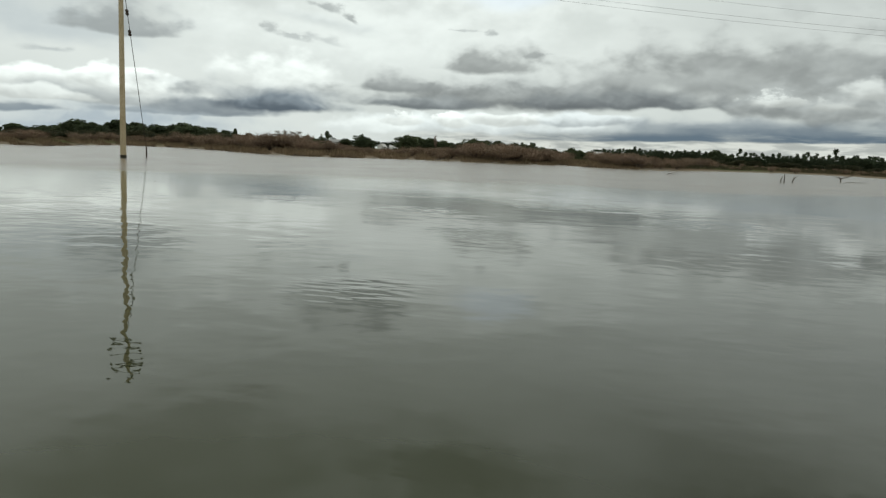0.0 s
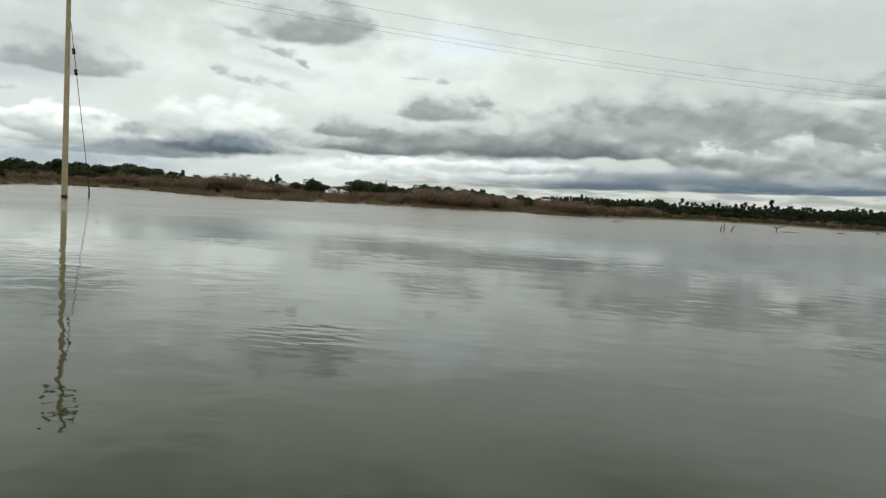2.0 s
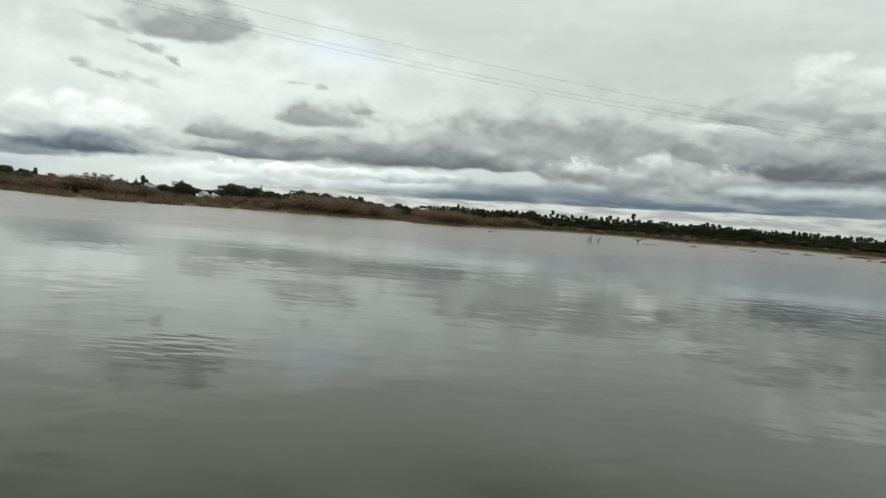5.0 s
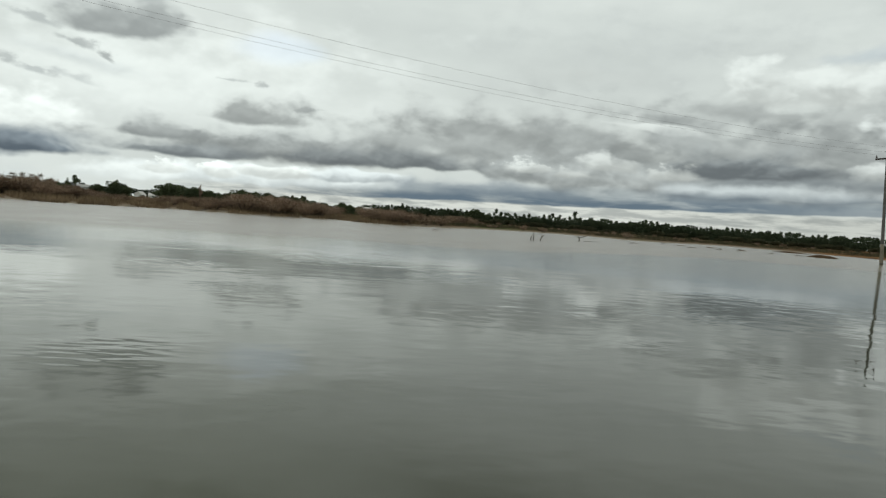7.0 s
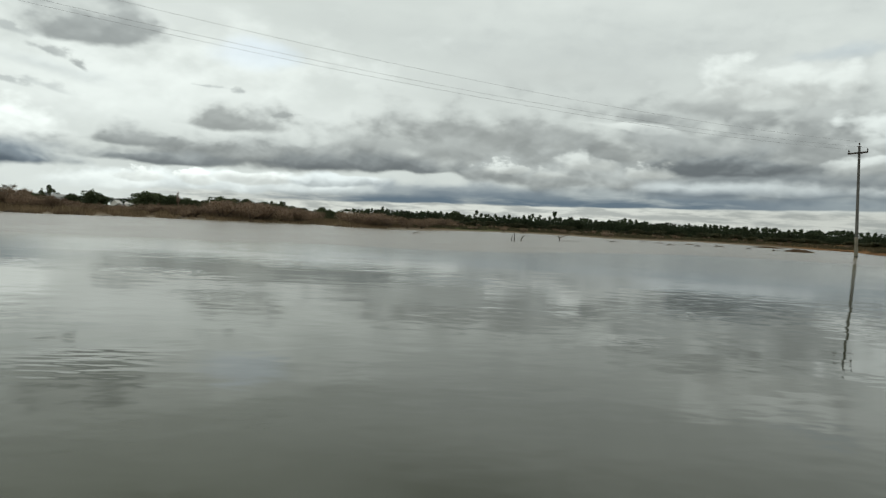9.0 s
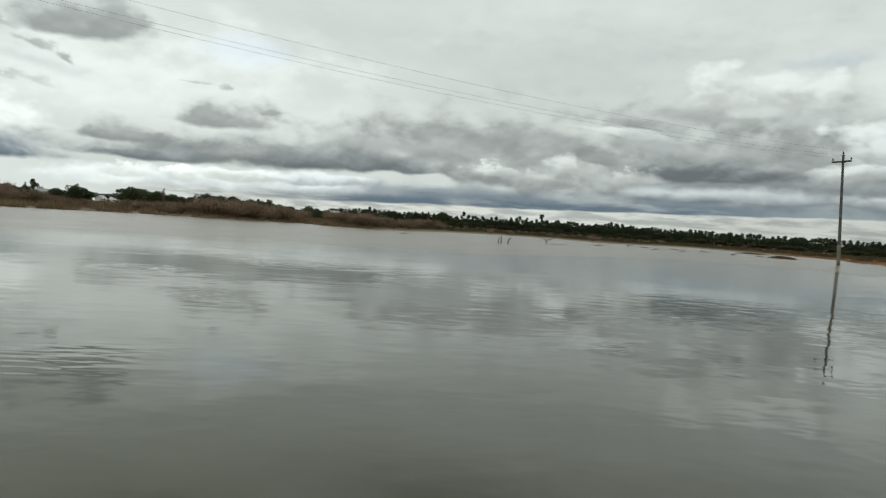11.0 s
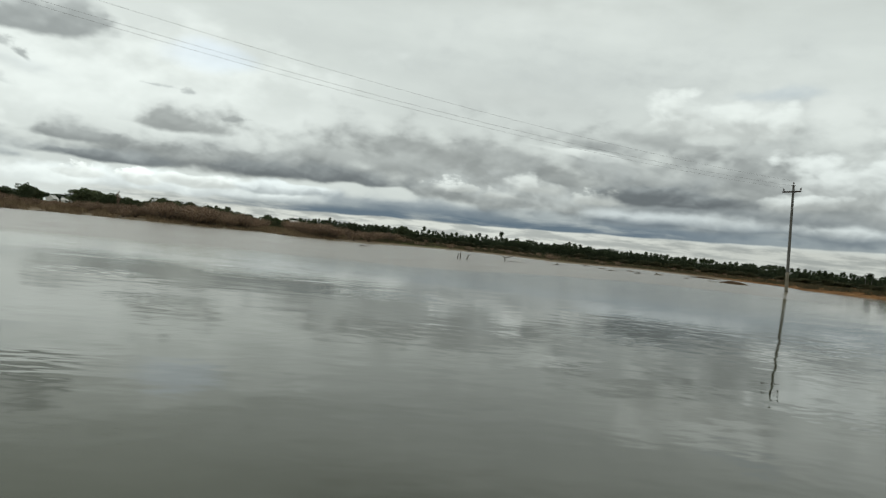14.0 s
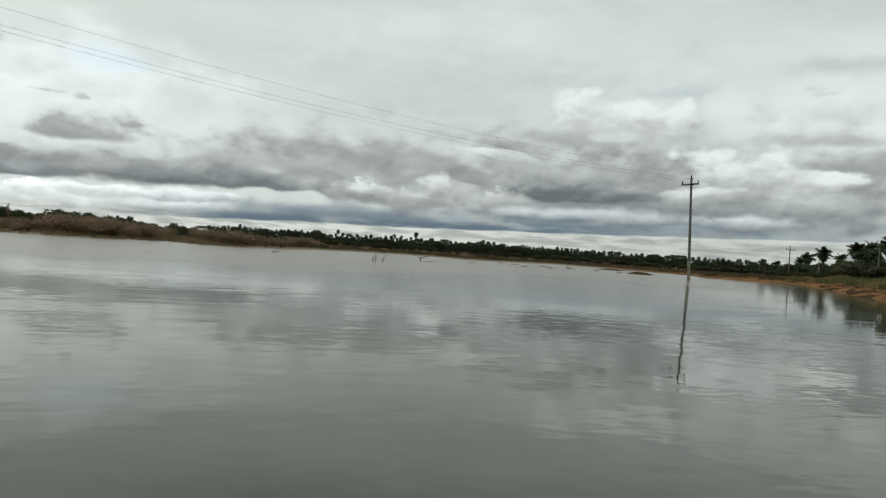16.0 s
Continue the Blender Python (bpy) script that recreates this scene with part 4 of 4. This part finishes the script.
# brown thorn thicket along the shore: from bearing, to bearing, elevation of its top, plants
for a0, a1, el, count, back in ((-34, -26, 0.20, 28, 30), (-26, -21, 0.26, 24, 26), (-21, -17, 0.48, 22, 28), (-17, -13.5, 0.66, 19, 26), (-13.5, -11, 0.74, 12, 26),
                                (-11.5, -8, 0.40, 15, 24), (-8, -5.9, 0.12, 11, 22), (-5.9, -3.6, 0.0, 12, 20), (-3.6, 1.8, 0.30, 24, 24), (1.5, 6.7, 0.72, 32, 22), (6.5, 9.4, 0.55, 17, 22),
                                (11.3, 15, 0.50, 20, 30), (14.8, 20.5, 0.34, 24, 30), (20.5, 31, 0.02, 18, 50), (31, 50, -0.02, 18, 60)):
    for i in range(count):
        az = a0 + (a1 - a0) * (i + rng.uniform(0.0, 1.0)) / count
        r = shore(az) + (7.0 if az < -3.6 else 1.6) + back * rng.random() ** 1.4
        z = land(az, r)
        tall = max(0.45, tall_for(el + rng.uniform(-0.30, 0.10), r, z) * 1.08)
        rng.choice(SHRUBS if rng.random() < 0.92 else BARE).place(put(az, r, tall, rng, z, 6, rng.uniform(1.1, 1.9)))
dome = shrub_stock(141, "bare bleached thorn shrub with a domed crown", 0, True, 1300, 1.5, M_PALE_TWIG, 0.20)
z = land(-12.5, 80)
dome.place(put(-12.5, 80, tall_for(1.08, 80, z), rng, z, 2, 1.35))
for az, el, r in ((-11.4, 0.95, 82), (-13.7, 0.95, 82), (-1.0, 1.35, 240)):
    z = land(az, r)
    BARE[0].place(put(az, r, tall_for(el, r, z), rng, z, 4, 1.2 if r < 100 else 0.25))

# palm grove of the far shore
for i in range(250):
    az = 11.8 + 43.0 * (i + rng.uniform(-0.5, 0.5)) / 250
    r = rng.uniform(400, 520)
    el = float(np.interp(az, [12, 15, 20, 24, 34, 36, 39, 50, 55], [0.68, 0.94, 0.84, 0.90, 1.04, 0.80, 0.92, 0.92, 0.88])) + rng.uniform(-0.24, 0.12)
    z = land(az, r)
    rng.choice(PALMS).place(put(az, r, tall_for(el, r, z) * 1.04, rng, z, 4, 0.80))
for az, el in ((22.0, 1.22), (26.5, 1.16), (28.15, 1.46), (33.6, 1.2), (14.5, 1.08), (43.9, 0.95), (16.0, 0.9)):
    r = 470
    z = land(az, r)
    PALMS[2].place(put(az, r, tall_for(el, r, z) * 1.03, rng, z, 2, 0.8), "tall coconut palm above the distant grove")
far_leaves = Build()


def far_clump(az, r, tall, wide, leaves=900):
    """Adds a leafy clump of that height to the far undergrowth."""
    foot = on_land(az, r)
    lobes = [(foot + Vector((rng.uniform(-0.45, 0.45) * wide, rng.uniform(-0.45, 0.45) * wide, rng.uniform(0.10, 0.82) * tall)), 0.26 * wide, 0.20 * tall) for _ in range(10)]
    add = leaf_cloud(rng, lobes, leaves, 0.075 * tall)
    k = len(far_leaves.v)
    far_leaves.v += add.v
    far_leaves.f += [tuple(i + k for i in f) for f in add.f]


for i in range(140):
    az = 11.6 + 44.5 * (i + rng.uniform(-0.4, 0.4)) / 140
    r = rng.uniform(330, 390)
    z = land(az, r)
    el = float(np.interp(az, [12, 15, 18, 22, 26, 34, 52, 56], [0.60, 0.84, 0.74, 0.72, 0.78, 0.84, 0.78, 0.78])) + rng.uniform(-0.18, 0.10)
    far_clump(az, r, tall_for(el, r, z), tall_for(el, r, z) * 1.5)
for i in range(60):
    az = -35 + 47.0 * (i + rng.uniform(-0.4, 0.4)) / 60
    r = rng.uniform(300, 345)
    z = land(az, r)
    tall = tall_for(rng.uniform(0.32, 0.62) * (0.25 if -5.9 < az < -3.6 else 1.0), r, z)
    far_clump(az, r, tall, tall * 1.7)
for i in range(130):  # a lower row that closes the gaps between the palm stems
    az = 11.0 + 46.0 * (i + rng.uniform(-0.4, 0.4)) / 130
    tall = tall_for(rng.uniform(0.46, 0.62), 540, land(az, 540))
    far_clump(az, 540 + rng.uniform(-10, 10), tall, tall * 1.8, 420)
for i in range(16):
    az = -9.5 + 8.5 * (i + rng.uniform(-0.4, 0.4)) / 16
    tall = tall_for(rng.uniform(0.52, 0.74), 720, land(az, 720))
    far_clump(az, 720, tall, tall * 1.4)
tagged(new("far_undergrowth", far_leaves.mesh("far_undergrowth", M_LEAF_FAR)), "dark green undergrowth along the distant tree line", "bushes", kind="stuff")
# scrub between the water and the grove
for i in range(64):
    az = 19.0 + 36.0 * (i + rng.uniform(-0.5, 0.5)) / 64
    r = rng.uniform(150, 230)
    z = land(az, r)
    rng.choice(TREES_OLIVE).place(put(az, r, tall_for(rng.uniform(0.05, 0.36), r, z), rng, z, 0, 2.2), "low olive scrub on the far shore")

# palms and bushes of the bank
for az, el, r in ((57.35, 1.72, 150), (58.35, 2.15, 146), (56.9, 1.35, 165), (60.2, 2.58, 140), (60.85, 2.5, 146), (61.6, 2.35, 138), (62.2, 3.05, 132),
                  (63.2, 3.3, 128), (59.3, 1.75, 165), (55.3, 1.0, 190), (54.4, 1.05, 230), (61.2, 2.0, 160), (62.8, 2.6, 150), (64.5, 3.2, 130),
                  (61.3, 2.75, 150), (62.5, 3.2, 141), (63.9, 3.6, 126), (65.2, 3.6, 124), (66.4, 3.5, 122), (60.5, 2.2, 158)):
    z = land(az, r)
    rng.choice(BIG_PALMS).place(put(az, r, tall_for(el, r, z) * 0.98, rng, z, 3, 1.2))
for i in range(46):
    az = 55.6 + 11.5 * (i + rng.uniform(-0.4, 0.4)) / 46
    r = rng.uniform(128, 175)
    z = land(az, r)
    el = float(np.interp(az, [55, 58, 60, 62, 65], [0.65, 1.0, 1.3, 1.75, 2.2])) + rng.uniform(-0.5, 0.1)
    rng.choice(TREES).place(put(az, r, tall_for(el, r, z), rng, z, 0, 1.4), "dark green bush tree under the bank palms")


for i in range(20):
    az = 55.2 + 10.0 * (i + rng.uniform(-0.5, 0.5)) / 20
    r = shore(az) + rng.uniform(20, 60)
    z = land(az, r)
    TREES_OLIVE[i % 2].place(put(az, r, rng.uniform(0.4, 1.2), rng, z, 0, 2.2), "low olive bush in the grass of the bank")


# ---------------------------------------------------------------- houses
def house(az, r, long, deep, eave, ridge, turn, roof_mat, label, openings=False):
    h = new("house", None)
    h.matrix_world = Matrix.Translation(on_land(az, r)) @ pose(0, 0, 0, 0, 0, turn - az)
    tagged(h, label, "house", "village houses")
    t = 0.25
    x, y = long / 2, deep / 2
    b = Build()
    b.box((-x, -y, -0.3), (x, -y + t, eave)).box((-x, y - t, -0.3), (x, y, eave))
    b.box((-x, -y + t, -0.3), (-x + t, y - t, eave)).box((x - t, -y + t, -0.3), (x, y - t, eave))
    for s in (-1, 1):
        k = len(b.v)
        xo, xi = s * x, s * (x - t)
        b.v += [Vector(v) for v in ((xo, -y, eave), (xo, y, eave), (xo, 0, ridge), (xi, -y, eave), (xi, y, eave), (xi, 0, ridge))]
        b.f += [(k, k + 1, k + 2), (k + 3, k + 5, k + 4), (k, k + 2, k + 5, k + 3), (k + 1, k + 4, k + 5, k + 2)]
    part("wall", b.mesh("wall", M_WHITE), h)
    b = Build()
    o = 0.4
    for s in (-1, 1):
        e1, e2 = Vector((-x - o, s * (y + o), eave - 0.18)), Vector((x + o, s * (y + o), eave - 0.18))
        r1, r2 = Vector((-x - o, 0, ridge + 0.02)), Vector((x + o, 0, ridge + 0.02))
        up = Vector((0, 0, 0.12))
        k = len(b.v)
        b.v += [e1, e2, r2, r1, e1 + up, e2 + up, r2 + up, r1 + up]
        b.f += [(k, k + 1, k + 2, k + 3), (k + 4, k + 7, k + 6, k + 5), (k, k + 4, k + 5, k + 1), (k + 1, k + 5, k + 6, k + 2), (k, k + 3, k + 7, k + 4)]
    part("roof", b.mesh("roof", roof_mat), h)
    if not openings:
        return
    door = Build().box((-0.5, -y - 0.03, 0.0), (0.5, -y - 0.004, 2.0)).mesh("door", M_DARK)
    part("door", door, h)
    for sx in (-0.6, 0.6):
        win = Build().box((sx * x - 0.45, -y - 0.03, 0.95), (sx * x + 0.45, -y - 0.004, 1.85)).mesh("window", M_DARK)
        part("window", win, h)


house(-5.15, 620, 7.0, 6.0, 1.9, 4.5, 62, M_SHEET, "white house with pale gable roof behind brush")
house(-4.25, 650, 7.0, 5.0, 1.9, 3.7, -14, M_SHEET, "low whitewashed house with sheet roof")
house(-6.95, 560, 3.4, 4.0, 2.2, 4.6, 70, M_SHEET, "small white hut among shrubs")
house(-9.0, 330, 6.0, 4.5, 2.6, 3.6, 25, M_GREY_ROOF, "grey-roofed house half hidden by brush")
house(11.75, 300, 3.2, 3.0, 2.2, 2.9, 30, M_SHEET, "small pale hut beside the round tree")
house(22.3, 395, 6.5, 4.0, 2.5, 3.0, 4, M_SHEET, "pale long shed below the palms", True)

# ---------------------------------------------------------------- drowned wood
def snag(az, r, sticks, label):
    """Dead branches that stand out of the water."""
    b = Build()
    for pts, r0 in sticks:
        n = len(pts)
        b.tube([Vector(p) for p in pts], [r0 * (1 - 0.75 * k / (n - 1)) for k in range(n)], 6)
    ob = new("dead_branch", b.mesh("dead_branch", M_DEADWOOD))
    ob.matrix_world = Matrix.Translation(at(az, r, 0)) @ pose(0, 0, 0, 0, 0, -az)
    tagged(ob, label, "dead branch", "drowned branches")


snag(24.85, 36, [([(0, 0, -0.4), (0.02, 0, 0.10), (0.09, 0, 0.29)], 0.038), ([(0.16, 0.05, -0.4), (0.16, 0.03, 0.16), (0.14, 0, 0.44)], 0.036)], "two dark stakes leaning together in the water")
snag(25.65, 36, [([(0, 0, -0.4), (0.0, 0, 0.08), (0.06, 0, 0.20), (0.20, 0, 0.30)], 0.034), ([(0.05, 0, 0.16), (0.02, 0.02, 0.26)], 0.02)], "bent dead branch rising from the water")
snag(28.7, 44, [([(0, 0, -0.3), (-0.04, 0, 0.14), (-0.15, 0, 0.32)], 0.045), ([(-0.06, 0, 0.18), (0.3, 0.1, 0.30), (0.66, 0.1, 0.46)], 0.032), ([(-0.1, 0, 0.2), (-0.5, 0.1, 0.36)], 0.018), ([(0.2, 0, 0.0), (0.6, 0, 0.015), (1.2, 0.1, 0.03)], 0.022)], "forked driftwood branch lying in shallow water")
snag(17.0, 40, [([(-0.1, 0, -0.1), (0.1, 0, 0.08), (0.4, 0, 0.04)], 0.04)], "small twig on the water")
snag(-22.1, 12.8, [([(-0.02, 0, -0.02), (0.0, 0, 0.006), (0.03, 0.01, 0.002)], 0.006)], "tiny dark twig floating on calm water")
snag(-20.3, 14.5, [([(-0.10, 0, -0.02), (0.0, 0, 0.003), (0.12, 0.02, -0.004)], 0.005)], "thin dark stalk floating on calm water")
for k in range(7):
    az = 33.0 + k * 1.9 + rng.uniform(-0.4, 0.4)
    if 44.5 < az < 47.5:
        continue
    snag(az, rng.uniform(48, 60), [([(rng.uniform(-0.4, -0.2), 0, -0.05), (0, 0.1, rng.uniform(0.05, 0.12)), (rng.uniform(0.2, 0.5), 0, 0.03)], 0.035),
                                   ([(0, 0, 0.0), (rng.uniform(-0.3, 0.3), 0, rng.uniform(0.12, 0.3))], 0.025)], "brown drift twigs in the shallows")
for k in range(26):
    az = -31.5 + 45.0 * (k + rng.uniform(-0.45, 0.45)) / 26
    long, lift = rng.uniform(0.12, 0.45), rng.uniform(0.03, 0.10)
    sticks = [([(-long, rng.uniform(-0.2, 0.2), -0.04), (rng.uniform(-0.1, 0.1), 0.1, lift), (long * rng.uniform(0.5, 1.1), 0, rng.uniform(-0.02, 0.08))], rng.uniform(0.02, 0.045))]
    for _ in range(rng.randint(1, 4)):
        x = rng.uniform(-0.3, 0.3)
        sticks.append(([(x, 0, -0.03), (x + rng.uniform(-0.06, 0.06), 0, 0.12), (x + rng.uniform(-0.2, 0.2), rng.uniform(-0.1, 0.1), rng.uniform(0.16, 0.42))], rng.uniform(0.010, 0.02)))
    snag(az, shore(az) - rng.uniform(-0.2, 1.8), sticks, "dark drift branch with broken twigs by the shore")


# ---------------------------------------------------------------- reeds and grass
def blades(name, az0, az1, back, count, tall, mat, label, seed, lead=0.2):
    g = random.Random(seed)
    b = Build()
    for _ in range(count):
        az = g.uniform(az0, az1)
        r = shore(az) + lead + back * g.random() ** 1.7
        if noise.noise((az * 0.9, r * 0.15, 2.0)) < -0.15:
            continue
        p = on_land(az, r)
        p.z = max(p.z, -0.05)
        for _ in range(3):
            q = p + Vector((g.uniform(-0.15, 0.15), g.uniform(-0.15, 0.15), 0))
            h = tall * g.uniform(0.5, 1.2)
            side = Vector((g.gauss(0, 1), g.gauss(0, 1), 0)).normalized() * 0.018
            tip = q + Vector((g.uniform(-0.3, 0.3) * h, g.uniform(-0.3, 0.3) * h, h))
            k = len(b.v)
            b.v += [q - side, q + side, tip]
            b.f.append((k, k + 1, k + 2))
    ob = new(name, b.mesh(name, mat))
    tagged(ob, label, "grass", kind="stuff")


blades("dry_reeds", -34, 16, 26, 9000, 0.36, M_REED, "dry straw-coloured reeds along the far shore", 3, 2.2)
blades("shore_fringe", -34, 15, 3.5, 5200, 0.20, M_REED, "pale broken reed stubble standing at the waterline", 8, -0.7)
blades("shore_grass", 14, 56, 70, 12000, 0.34, M_SCRUB, "short olive-brown grass on the low far shore", 4, 5.0)
blades("bank_grass", 55.5, 66, 70, 15000, 0.32, M_GRASS, "green grass on the bank below the palms", 6, 6.0)


# ---------------------------------------------------------------- clods and stones on the bank
def clod_stock(seed, mat, label):
    g = random.Random(seed)
    verts, faces = [], []
    nu, nv = 9, 5
    for j in range(nv):
        ph = math.pi * (j + 0.15) / (nv - 0.7)
        for i in range(nu):
            a = 2 * math.pi * i / nu
            k = 1 + g.uniform(-0.22, 0.22)
            verts.append(Vector((math.cos(a) * math.sin(ph) * k, math.sin(a) * math.sin(ph) * 0.75 * k, 0.25 + math.cos(ph) * 0.5 * k)))
    for j in range(nv - 1):
        for i in range(nu):
            i2 = (i + 1) % nu
            faces.append((j * nu + i, (j + 1) * nu + i, (j + 1) * nu + i2, j * nu + i2))
    ob = new("earth_clod", mesh_of("earth_clod", verts, faces, mat))
    return Stock(tagged(ob, label, "clod", "clods on the bank"))


CLODS = [clod_stock(3, M_EARTH, "orange-brown clod of dug earth on the bank"), clod_stock(4, M_EARTH, "broken orange earth lump by the water"), clod_stock(5, M_MUD, "dark brown clod at the water's edge")]
for i in range(290):
    az = 50.5 + 15.0 * rng.random() ** 0.8
    r = shore(az) + rng.uniform(-0.6, 9)
    z = max(land(az, r), 0.0)
    rng.choice(CLODS).place(put(az, r, rng.uniform(0.04, 0.11) * (1.9 if rng.random() < 0.12 else 1.0), rng, z - 0.015, 14, rng.uniform(1.2, 2.4)))
